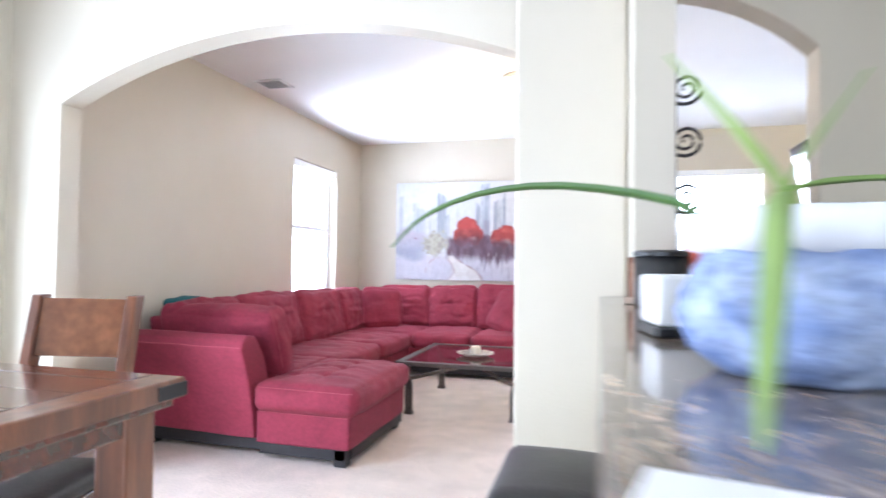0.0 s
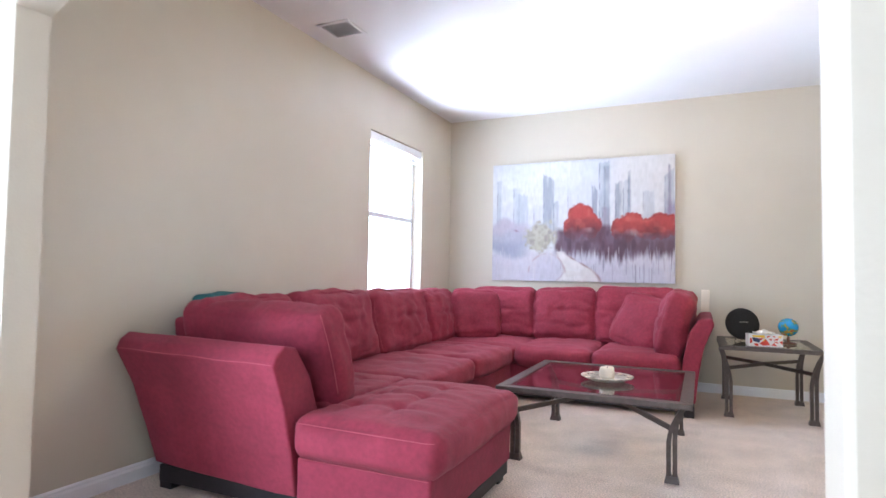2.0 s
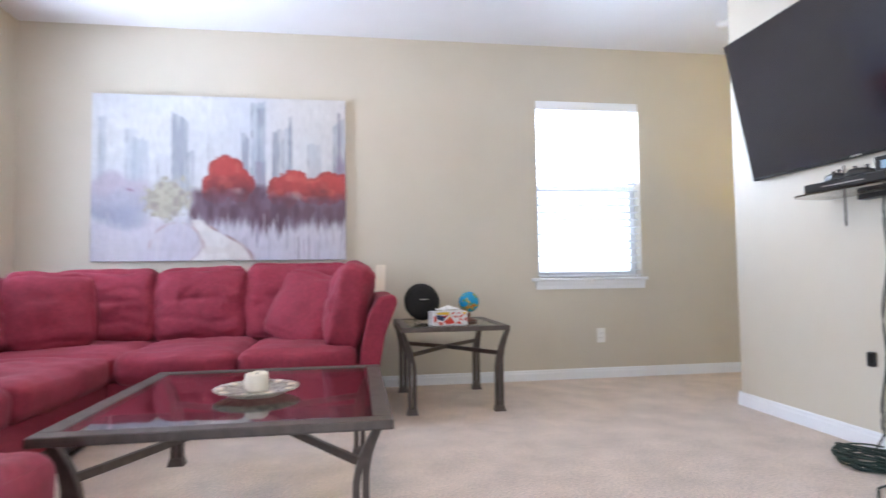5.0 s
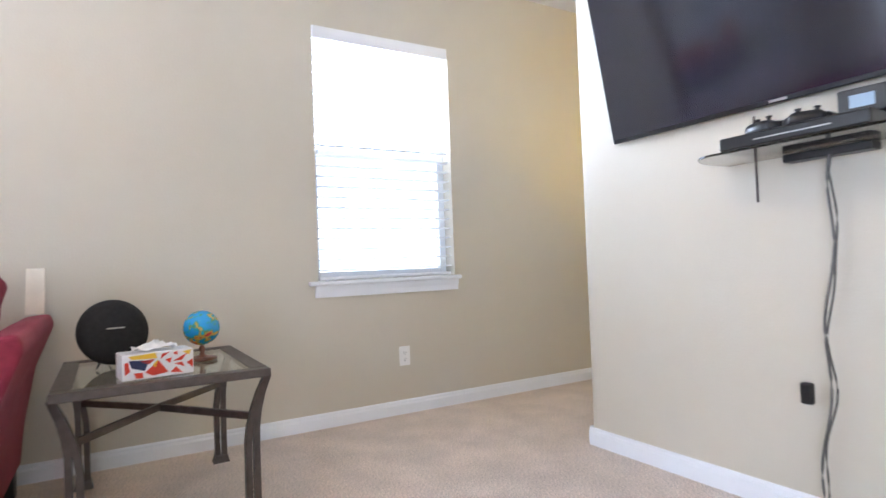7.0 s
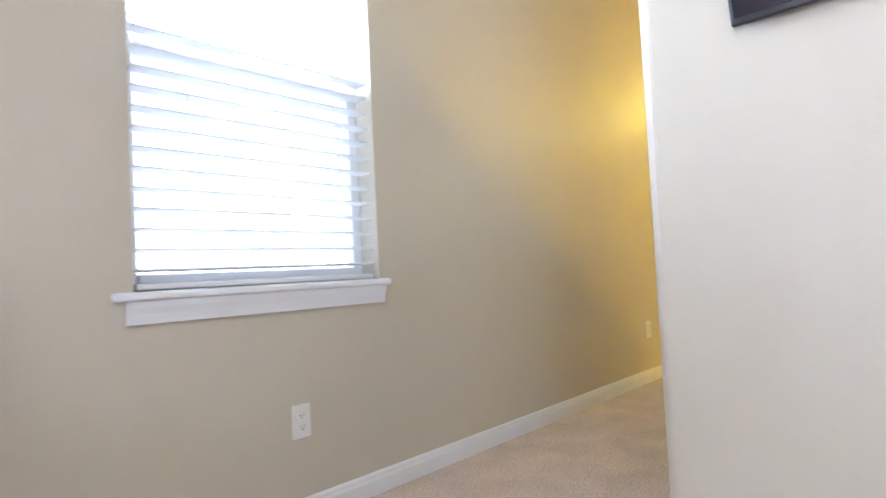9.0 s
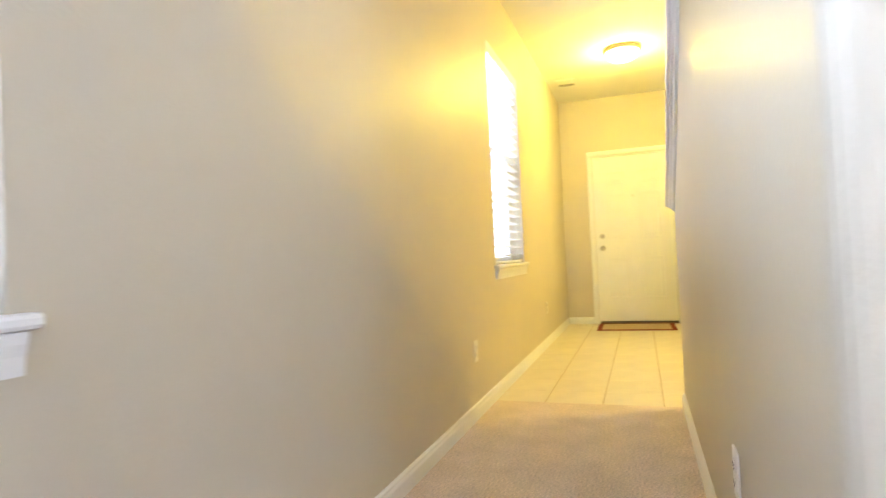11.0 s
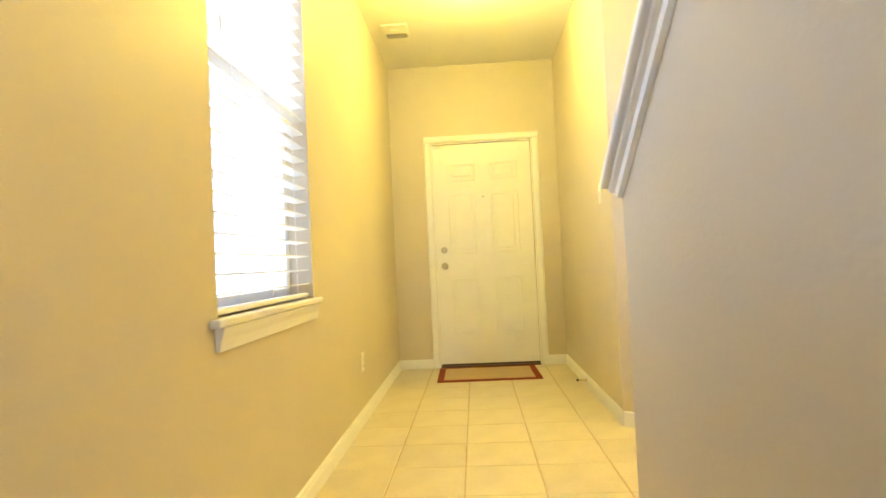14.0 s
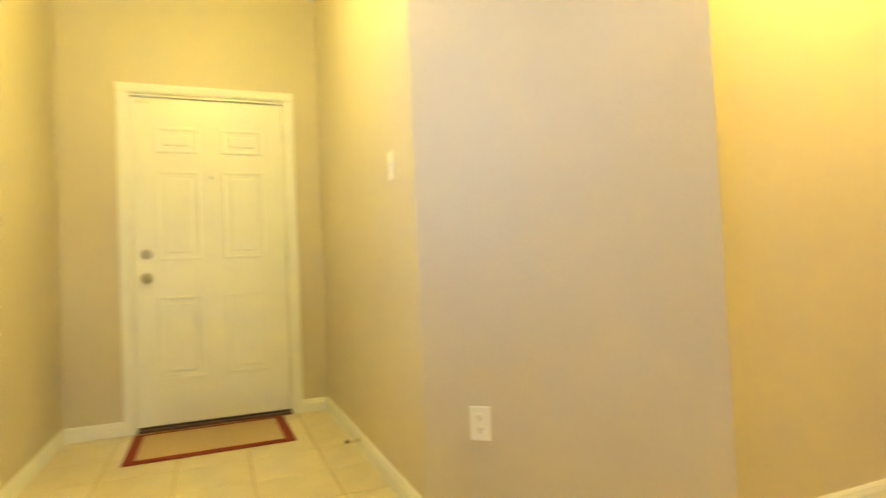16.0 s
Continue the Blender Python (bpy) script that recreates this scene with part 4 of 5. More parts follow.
def painted_sheet(W, H):
    """The picture as pigment on a fine sheet: misty skyline, red trees over a dark hedge, a pale path."""
    rng = np.random.RandomState(5)
    nu, nv = 300, 204
    u, v = np.meshgrid(np.linspace(0, 1, nu), np.linspace(0, 1, nv))

    def wash(cu, cv):
        """Smooth noise with about cu by cv cells, -1 to 1."""
        g = rng.uniform(-1, 1, (cv + 2, cu + 2))
        x, y = u * cu, v * cv
        i, j = np.minimum(x.astype(int), cu), np.minimum(y.astype(int), cv)
        fx, fy = x - i, y - j
        fx, fy = fx * fx * (3 - 2 * fx), fy * fy * (3 - 2 * fy)
        return (g[j, i] * (1 - fx) + g[j, i + 1] * fx) * (1 - fy) + (g[j + 1, i] * (1 - fx) + g[j + 1, i + 1] * fx) * fy

    def brushed(c):
        return np.array(c) * (1 + 0.05 * wash(40, 30) + 0.07 * wash(120, 26))[..., None]

    def edge(d, soft):
        t = np.clip(d / soft + 0.5, 0, 1)
        return t * t * (3 - 2 * t)
    img = brushed((0.57, 0.58, 0.585))

    def lay(mask, c):
        img[:] = img * (1 - mask[..., None]) + brushed(c) * mask[..., None]
    lay(0.45 * edge(wash(5, 4), 0.9), (0.50, 0.53, 0.57))
    lay(0.45 * edge(u - 0.72 + 0.1 * wash(6, 6), 0.3) * edge(v - 0.66 + 0.1 * wash(6, 6), 0.3), (0.58, 0.54, 0.51))
    lay(0.5 * np.exp(-((u - 0.60) / 0.10) ** 2) * edge(v - 0.6, 0.3), (0.43, 0.47, 0.55))
    sky, grey, slate, violet, pale = (0.33, 0.37, 0.43), (0.215, 0.24, 0.295), (0.11, 0.12, 0.155), (0.21, 0.18, 0.25), (0.47, 0.49, 0.52)
    for a, b, top, c, alpha, slope in (
            (0.025, 0.052, 0.86, sky, 0.65, 0.0), (0.125, 0.165, 0.79, sky, 0.55, 0.3), (0.155, 0.215, 0.75, sky, 0.6, -0.5), (0.245, 0.29, 0.64, pale, 0.6, 0.0),
            (0.302, 0.365, 0.90, grey, 0.75, -0.8), (0.36, 0.392, 0.66, grey, 0.55, 0.0), (0.44, 0.56, 0.77, pale, 0.5, 0.4), (0.575, 0.606, 0.79, grey, 0.8, -1.2),
            (0.612, 0.672, 0.97, sky, 0.85, 0.0), (0.640, 0.668, 0.95, grey, 0.6, 0.0), (0.63, 0.672, 0.60, violet, 0.6, 0.0), (0.698, 0.735, 0.79, grey, 0.75, 0.6),
            (0.738, 0.775, 0.80, sky, 0.7, 0.4), (0.764, 0.780, 0.88, grey, 0.8, 0.5), (0.84, 0.90, 0.72, sky, 0.5, 0.2), (0.948, 0.998, 0.84, sky, 0.7, 1.2), (0.968, 0.982, 0.93, violet, 0.6, 0.0)):
        w = 0.0018 * wash(10, 40)
        m = edge(u - a + w, 0.010) * edge(b - u + w, 0.010) * edge(top + slope * (u - a) - v + 0.015 * wash(90, 4), 0.02) * edge(v - 0.36, 0.2)
        lay(alpha * m * np.clip(0.85 + 0.5 * wash(70, 9), 0, 1), c)
        rim = np.exp(-((u - a - 0.004 + w) / 0.003) ** 2) * edge(top - 0.01 - v, 0.03) * edge(v - 0.45, 0.2)
        lay(0.8 * alpha * rim * np.clip(0.5 + wash(50, 22), 0, 1), slate)
    lay(0.7 * edge(u - 0.945 + 0.02 * wash(20, 20), 0.05) * np.exp(-((v - 0.57) / 0.07) ** 2), (0.20, 0.15, 0.24))
    # the bank below
    low = edge(0.25 - v + 0.03 * wash(40, 5), 0.10)
    lay(0.85 * low, (0.44, 0.425, 0.50))
    lay(0.4 * low * edge(wash(9, 5), 0.8), (0.52, 0.49, 0.52))
    # hazy tree and sage bush
    haze = edge(1 - np.hypot((u - 0.10) / 0.13, (v - 0.37) / 0.15) + 0.25 * wash(14, 10), 0.5)
    lay(0.85 * haze, (0.35, 0.34, 0.42))
    lay(0.5 * haze * edge(v - 0.40 + 0.03 * wash(20, 10), 0.1), (0.47, 0.39, 0.44))
    lay(0.6 * haze * edge(0.33 - v, 0.1), (0.25, 0.28, 0.37))
    lay(0.7 * np.exp(-((u - 0.145) / 0.012) ** 2 - ((v - 0.425 + 0.4 * (u - 0.145)) / 0.008) ** 2), (0.22, 0.07, 0.12))
    bush = edge(1 - np.hypot((u - 0.292) / 0.082, (v - 0.375) / 0.125) + 0.25 * wash(26, 18) + 0.2 * wash(60, 40), 0.4)
    lay(0.92 * bush, (0.32, 0.30, 0.23))
    lay(0.8 * bush * edge(wash(60, 44), 0.9), (0.43, 0.41, 0.33))
    lay(0.5 * bush * edge(wash(50, 22) - 0.3, 0.5), (0.25, 0.21, 0.20))
    # dark hedges, with a ragged wet foot
    drip = 0.035 * wash(140, 2) + 0.02 * wash(60, 2) + 0.012 * wash(14, 2)
    for a, b, foot, head in ((0.375, 0.64, 0.225, 0.43), (0.615, 0.675, 0.20, 0.46), (0.655, 1.05, 0.205, 0.40)):
        m = edge(u - a + 0.012 * wash(20, 14), 0.03) * edge(b - u + 0.012 * wash(20, 14), 0.03) * edge(v - foot + drip, 0.09) * edge(head - v + 0.02 * wash(16, 8), 0.06)
        lay(0.95 * m, (0.095, 0.040, 0.062))
        lay(0.45 * m * edge(wash(44, 14), 0.9), (0.19, 0.14, 0.20))
        lay(0.5 * m * edge(wash(44, 10) - 0.35, 0.5), (0.055, 0.025, 0.045))
    # red crowns: union of round heads, bright above, sinking into the hedge
    for heads in (((0.515, 0.52, 0.075, 0.125), (0.475, 0.44, 0.06, 0.10), (0.565, 0.46, 0.06, 0.11)),
                  ((0.745, 0.42, 0.068, 0.105), (0.79, 0.47, 0.055, 0.09), (0.86, 0.42, 0.07, 0.08), (0.93, 0.44, 0.075, 0.10), (0.985, 0.45, 0.04, 0.08))):
        d = np.max([1 - np.hypot((u - a) / c, (v - b) / e) for a, b, c, e in heads], axis=0)
        m = edge(d + 0.10 * wash(46, 32) + 0.08 * wash(90, 60), 0.18)
        mid = sum(h[1] for h in heads) / len(heads)
        deep = np.clip((mid + 0.06 - v) / 0.15 + 0.35 * wash(22, 14) + 0.15 * wash(60, 40), 0, 1)
        m = m * (1 - 0.95 * np.clip((mid - 0.03 - v + 0.03 * wash(30, 12)) / 0.10, 0, 1))
        img[:] = img * (1 - m[..., None]) + m[..., None] * (brushed((0.40, 0.050, 0.046)) * (1 - deep[..., None]) + brushed((0.13, 0.022, 0.032)) * deep[..., None])
        lay(0.45 * m * edge(wash(34, 24) - 0.25, 0.6) * (1 - deep), (0.52, 0.13, 0.09))
        lay(0.45 * m * edge(0.12 - d, 0.10), (0.20, 0.028, 0.036))
    # drips and wet reflections
    for k in range(160):
        c, a0 = rng.uniform(0, 1), rng.uniform(0.12, 0.30)
        if c < 0.4 and k % 3:
            continue
        ln, w = rng.uniform(0.05, 0.17), rng.uniform(0.0012, 0.0034)
        m = np.exp(-((u - c - 0.002 * wash(4, 12)) / w) ** 2) * edge(a0 - v, 0.03) * edge(v - a0 + ln, 0.03)
        dark = c > 0.4 and rng.uniform() < 0.62
        lay((0.35 + 0.4 * rng.uniform()) * m, [(0.20, 0.18, 0.25), (0.10, 0.07, 0.11), (0.28, 0.26, 0.33)][k % 3] if dark else [(0.54, 0.53, 0.56), (0.50, 0.46, 0.50)][k % 2])
    # the path with its reddish borders
    f = np.clip(v / 0.25, 0, 1)
    mid, half = 0.50 - 0.085 * f ** 1.5 + 0.02 * np.sin(v * 20), 0.018 + 0.105 * (1 - f) ** 1.2
    way = edge(half - np.abs(u - mid) + 0.008 * wash(30, 20), 0.02) * edge(0.245 - v, 0.02)
    lay(0.95 * way, (0.60, 0.585, 0.57))
    lay(0.4 * way * edge(wash(20, 16) - 0.2, 0.5), (0.50, 0.46, 0.43))
    for side, c, alpha in ((1, (0.24, 0.12, 0.12), 0.85), (-1, (0.32, 0.21, 0.21), 0.7)):
        m = np.exp(-((u - mid - side * half) / (0.010 if side > 0 else 0.006)) ** 2) * edge(0.24 - v, 0.03)
        lay(alpha * m * np.clip(0.65 + 0.6 * wash(30, 24), 0, 1), c)
    arc = np.exp(-((np.hypot((u - 0.325) / 0.105, (v - 0.07) / 0.155) - 1) / 0.05) ** 2) * edge(v - 0.05, 0.05)
    lay(0.75 * arc * np.clip(0.5 + wash(30, 20), 0, 1), (0.40, 0.29, 0.30))
    me = bpy.data.meshes.new("paint")
    xs, zs = (u.ravel() - 0.5) * W, v.ravel() * H + 0.002
    ys = -0.0412 - 0.0004 * np.clip(wash(90, 60).ravel() + 1, 0, 2)
    k = (np.arange(nv - 1)[:, None] * nu + np.arange(nu - 1)[None]).ravel()
    me.from_pydata(np.stack([xs, ys, zs], 1).tolist(), [], np.stack([k, k + 1, k + nu + 1, k + nu], 1).tolist())
    pig = me.color_attributes.new("pigment", "FLOAT_COLOR", "POINT")
    pig.data.foreach_set("color", np.concatenate([np.clip(img, 0.01, 0.7).reshape(-1, 3), np.ones((nu * nv, 1))], 1).ravel())
    bm = bmesh.new()
    bm.from_mesh(me)
    bpy.data.meshes.remove(me)
    return bm


def painting():
    x0, x1, z0, z1, y = 0.52, 2.335, 0.985, 2.215, -0.042
    p = thing("painting", ((x0 + x1) / 2, -0.001, z0), "large canvas of red trees by a path before a skyline", "painting")
    W, H = x1 - x0, z1 - z0
    part("canvas", box((-W / 2, -0.040, 0), (W / 2, 0.0, H), 0.003), M_CANVAS, p)
    part("paint", painted_sheet(W - 0.004, H - 0.004), oil_material(), p, "loosely brushed oil picture")


painting()


# ---- television wall ----
def television():
    t = thing("television", (4.838, -2.055, 1.812), "large black flat television tilted down on a wall bracket", "television", "", 0)
    m = Matrix.Translation((-0.105, 0, 0)) @ Matrix.Rotation(radians(-11.5), 4, "Y")
    W, H = 1.455, 0.845
    part("housing", box((-0.008, -W / 2, -H / 2), (0.016, W / 2, H / 2), 0.005, None, 2, m), M_BLACK, t)
    part("rear_housing", box((0.016, -W / 2 + 0.2, -0.15), (0.05, W / 2 - 0.2, H / 2 - 0.1), 0.008, None, 2, m), M_BLACK, t)
    part("screen", box((-0.0115, -W / 2 + 0.010, -H / 2 + 0.018), (-0.0082, W / 2 - 0.010, H / 2 - 0.010), 0.0, None, 2, m), M_SCREEN, t, "dark glossy screen")
    part("badge", box((-0.0118, -0.03, -H / 2 + 0.005), (-0.0085, 0.03, -H / 2 + 0.014), 0.001, None, 1, m), M_STEEL, t, "small silver badge")
    part("bracket", box((-0.09, -0.25, -0.02), (0.0085, 0.25, 0.2), 0.004), M_BLACK, t)


television()


def wall_shelf():
    s = thing("wall_shelf", (4.845, -2.20, 1.215), "black smoked-glass wall shelf under the television", "shelf")
    out = [(-0.001, -0.36), (-0.001, 0.36), (-0.12, 0.36)] + [(-0.12 - 0.15 * math.sin(a), 0.36 - 0.12 * (1 - math.cos(a))) for a in [math.pi / 2 * k / 6 for k in range(1, 7)]]
    full = out + [(x, -y) for x, y in out[::-1] if x < -0.01]
    part("shelf_board", prism(full, 0.008), M_DARKGLASS, s, "smoked glass board with a rounded front")
    part("bracket", box((-0.06, -0.13, -0.028), (-0.001, 0.13, -0.001), 0.004), M_BLACK, s)
    part("pole", cyl((-0.014, 0.245, -0.145), (-0.014, 0.245, 0.16), 0.0045, seg=8), M_IRON, s, "thin hanging metal rod")
    b = thing("media_box", (4.66, -2.20, 1.224), "slim black media player on the wall shelf", "media player")
    part("case", box((-0.085, -0.215, 0.0), (0.085, 0.215, 0.042), 0.006), M_BLACK, b)
    part("slot", box((-0.0862, -0.12, 0.018), (-0.0845, 0.10, 0.021), 0.0), M_STEEL, b)
    for k, (y, rz) in enumerate(((-2.075, 70), (-2.215, 110))):
        g = thing("game_controller", (4.665, y, 1.267), "black game controller lying on the media player", "controller", "game controllers on the shelf", rz)
        body = cushion((0.10, 0.06, 0.042), 0.018, 8, (0, 0, 0.004), (), 0, 0.001, k)
        part("shell", body, M_BLACK, g, "", True)
        for sx in (-1, 1):
            part("grip", cushion((0.036, 0.085, 0.036), 0.017, 8, (0, 0, 0), (), 0, 0.001, k + 3, pose(sx * 0.055, -0.025, 0, 0, 0, sx * 18)), M_BLACK, g, "", True)
            part("stick", lathe([(0.006, 0.0), (0.006, 0.012), (0.010, 0.014), (0.008, 0.018), (0, 0.017)], 12, Matrix.Translation((sx * 0.025, -0.008, 0.040))), M_BLACK, g)
    r = thing("router_box", (4.70, -2.36, 1.267), "small black box with a pale blue label", "box", "", 6)
    part("case", box((-0.05, -0.06, 0), (0.05, 0.06, 0.075), 0.005), M_BLACK, r)
    part("label", box((-0.0515, -0.03, 0.02), (-0.0495, 0.03, 0.055), 0.0), material("pale_blue_label", (0.30, 0.42, 0.55), 0.4), r)


wall_shelf()


def cords():
    c = thing("power_cord", (4.785, -2.13, 0.0), "grey power cord with an inline switch hanging down the wall", "cord")
    pts = [(0.0, -0.02 - 0.07 * (k / 30) + 0.012 * math.sin(k * 0.5), 0.09 + 1.10 * k / 30) for k in range(31)]
    part("cable", tube([(0.004, 0.03, 0.012), (0.002, 0.005, 0.05)] + pts, 0.0045, 8), material("grey_cable", (0.10, 0.09, 0.085), 0.5), c)
    part("second_cable", tube([(p[0] - 0.003, p[1] - 0.012 - 0.006 * math.sin(k * 0.8), p[2]) for k, p in enumerate(pts)], 0.0035, 8), material("dark_cable", (0.06, 0.055, 0.05), 0.5), c)
    part("inline_switch", box((-0.022, -0.005, 0.40), (0.006, 0.032, 0.47), 0.008), M_BLACK, c)
    k = thing("cable_tangle", (4.62, -2.25, 0.0), "tangle of dark green cords on the carpet by the baseboard", "cables")
    mat = material("dark_green_cord", (0.010, 0.030, 0.022), 0.5)
    rng = random.Random(3)
    for j in range(9):
        pts, ph, rx, ry = [], rng.uniform(0, 6), rng.uniform(0.05, 0.13), rng.uniform(0.08, 0.17)
        for i in range(40):
            a = ph + i * 0.26
            pts.append((rx * math.cos(a) * (1 + 0.2 * math.sin(a * 2.3 + j)), ry * math.sin(a) + 0.02 * math.sin(a * 1.7), 0.006 + 0.006 * j + 0.008 * math.sin(a * 1.3 + j)))
        part("cord", tube([(x, y, max(0.005, z)) for x, y, z in pts], 0.0042, 6), mat, k)
    part("cord_end", tube([(0.0, -0.1, 0.006), (-0.1, -0.2, 0.006), (-0.22, -0.24, 0.006), (-0.34, -0.36, 0.006)], 0.004, 6), mat, k)
    b = thing("plastic_bag", (4.68, -2.44, 0.0), "small crumpled clear plastic bag by the baseboard", "bag")
    part("film", cushion((0.16, 0.15, 0.09), 0.04, 10, (0, 0, 0.01), (), 0, 0.03, 5), material("milky_plastic", (0.70, 0.73, 0.76), 0.25, var=0.08, scale=30), b, "", True)


cords()


# ---- wall plates, vents and ceiling lamps ----
def plate(name, at, rz, kind, label):
    """Local -y faces the room."""
    o = thing(name, at, label, "outlet" if kind == "outlet" else "switch", "", rz)
    part("cover_plate", box((-0.036, -0.006, -0.058), (0.036, 0.0, 0.058), 0.003), M_WHITE, o)
    if kind == "outlet":
        for z in (-0.020, 0.020):
            rc = part("receptacle", box((-0.016, -0.0085, z - 0.014), (0.016, -0.0055, z + 0.014), 0.0015), M_WHITE, o)
            sl = bmesh.new()
            box((-0.008, -0.0092, z - 0.003), (-0.006, -0.0083, z + 0.007), 0, sl)
            box((0.006, -0.0092, z - 0.003), (0.008, -0.0083, z + 0.006), 0, sl)
            box((-0.002, -0.0092, z - 0.010), (0.002, -0.0083, z - 0.006), 0, sl)
            part("slots", sl, M_SLOT, rc)
    else:
        part("rocker", box((-0.007, -0.014, -0.014), (0.007, -0.0055, 0.014), 0.003, None, 2, Matrix.Rotation(radians(9), 4, "X")), M_WHITE, o)
    return o


plate("wall_outlet", (4.39, 0, 0.345), 0, "outlet", "white duplex wall outlet below the living room window")
plate("wall_outlet", (7.20, 0, 0.36), 0, "outlet", "white duplex wall outlet in the hallway")
plate("wall_outlet", (9.69, 0, 0.36), 0, "outlet", "white duplex wall outlet near the entrance")
plate("wall_outlet", (5.65, -1.07, 0.345), 180, "outlet", "white duplex wall outlet on the stair wall")
AA = Vector((9.43, -1.5)) - Vector((8.82, -2.27))
plate("wall_outlet", (9.306, -1.6565, 0.37), 180 + math.degrees(math.atan2(AA.y, AA.x)), "outlet", "white duplex wall outlet on the angled wall")
plate("light_switch", (9.70, -1.5, 1.32), 180, "switch", "white light switch plate by the front door")


def ceiling_light(at, mat, label):
    c = thing("ceiling_light", at, label, "ceiling lamp")
    part("pan", lathe([(0.0, 0.0), (0.165, 0.0), (0.168, -0.012), (0.160, -0.030), (0.150, -0.034), (0, -0.034)], 40), M_BRASS, c, "aged brass rim", True)
    sh = part("shade", lathe([(0.148, -0.030), (0.150, -0.045), (0.135, -0.075), (0.10, -0.10), (0.05, -0.114), (0, -0.117)], 40), mat, c, "frosted glass bowl, lit", True)
    part("finial", lathe([(0.012, -0.114), (0.012, -0.122), (0.006, -0.132), (0, -0.134)], 16), M_BRASS, c, "", True)
    sh.visible_shadow = False
    return c


ceiling_light((9.71, -0.81, CEIL), M_BULB, "lit flush ceiling lamp with frosted bowl and brass rim")
ceiling_light((2.41, -2.24, CEIL), M_BULB_DAY, "lit flush ceiling lamp with frosted bowl in the living room")
ceiling_light((8.3, -2.7, CEIL), M_BULB, "lit flush ceiling lamp with frosted bowl in the side passage")


def vent(at, sx, sy, along, label, back):
    v = thing("ceiling_vent", at, label, "vent")
    hx, hy = sx / 2, sy / 2
    fr = bmesh.new()
    for lo, hi in (((-hx, -hy, -0.010), (hx, -hy + 0.025, -0.0005)), ((-hx, hy - 0.025, -0.010), (hx, hy, -0.0005)),
                   ((-hx, -hy + 0.025, -0.010), (-hx + 0.025, hy - 0.025, -0.0005)), ((hx - 0.025, -hy + 0.025, -0.010), (hx, hy - 0.025, -0.0005))):
        box(lo, hi, 0.003, fr)
    part("frame", fr, M_TRIM, v)
    part("backing", box((-hx + 0.025, -hy + 0.025, -0.0025), (hx - 0.025, hy - 0.025, -0.0006)), back, v)
    n = int((sx if along == "y" else sy) / 0.022) - 1
    for k in range(n):
        if along == "y":
            x = -hx + 0.03 + k * (sx - 0.06) / (n - 1)
            part("slat", box((-0.0075, -hy + 0.024, -0.001), (0.0075, hy - 0.024, 0.0005), 0, None, 2, pose(x, 0, -0.0065, 0, 32, 0)), M_TRIM, v)
        else:
            y = -hy + 0.03 + k * (sy - 0.06) / (n - 1)
            part("slat", box((-hx + 0.024, -0.0075, -0.001), (hx - 0.024, 0.0075, 0.0005), 0, None, 2, pose(0, y, -0.0065, 32, 0, 0)), M_TRIM, v)
    return v


vent((0.285, -2.555, CEIL), 0.26, 0.24, "x", "white louvred ceiling vent", material("pale_duct", (0.55, 0.55, 0.55), 0.7, var=0.1))


def register():
    """A stamped plate with one row of short slots."""
    v = thing("ceiling_vent", (10.54, -0.20, CEIL), "white stamped ceiling vent with a row of dark slots", "vent")
    part("plate", box((-0.155, -0.098, -0.010), (0.155, 0.098, -0.0005), 0.004), M_TRIM, v)
    part("slot_row", box((0.005, -0.080, -0.0118), (0.085, 0.080, -0.0098)), M_SLOT, v, "dark slot row")
    for k in range(10):
        y = -0.072 + 0.016 * k
        part("slat", box((0.003, y - 0.0030, -0.0150), (0.087, y + 0.0030, -0.0112), 0.0), M_TRIM, v)
    part("damper_lever", box((-0.075, -0.03, -0.015), (-0.055, 0.03, -0.0098), 0.002), M_WHITE, v)


register()


def door_stop():
    d = thing("door_stop", (10.40, -1.486, 0.052), "small brown spring door stop on the baseboard", "door stop")
    turns = [(0.007 * math.cos(k * 0.9), 0.006 + k * 0.0009, 0.007 * math.sin(k * 0.9)) for k in range(62)]
    part("spring", tube(turns, 0.0016, 6), M_BRASS, d)
    part("base", cyl((0, 0, 0), (0, 0.006, 0), 0.012, seg=14), M_BRASS, d)
    part("tip", cyl((0, 0.060, 0), (0, 0.074, 0), 0.009, 0.008, 14), M_BLACK, d, "dark rubber tip")


door_stop()


def smoke_detector():
    s = thing("smoke_detector", (5.19, -0.60, CEIL), "small round white smoke detector", "smoke detector")
    part("body", lathe([(0, 0), (0.062, 0), (0.062, -0.018), (0.045, -0.034), (0, -0.036)], 28), M_WHITE, s, "", True)


smoke_detector()


# ---- stair wall cap ----
def stair_cap():
    top = KX - (CEIL - KZ) / SL
    dx, dz = KX - top, KZ - CEIL
    ln = math.hypot(dx, dz)
    ang = math.degrees(math.atan2(-dz, dx))
    c = thing("trim_stair_cap", (KX, -1.13, KZ), "white painted sloped cap with mouldings on the stair wall", "trim", "", 0)
    c["kind"] = "structure"
    m = Matrix.Rotation(radians(ang), 4, "Y")
    part("cap_board", box((-ln, -0.095, 0.002), (0.018, 0.107, 0.024), 0.006, None, 2, m), M_TRIM, c)
    for s in (-1, 1):
        prof = [(0.0, 0.0), (0.030, 0.0), (0.027, -0.008), (0.016, -0.014), (0.012, -0.026), (0.0, -0.029)]
        mm = m @ Matrix(((0, 0, 1, -ln), (s, 0, 0, s * 0.0605), (0, 1, 0, 0.001), (0, 0, 0, 1)))
        part("moulding", prism(prof, ln + 0.015, mm), M_TRIM, c)


stair_cap()


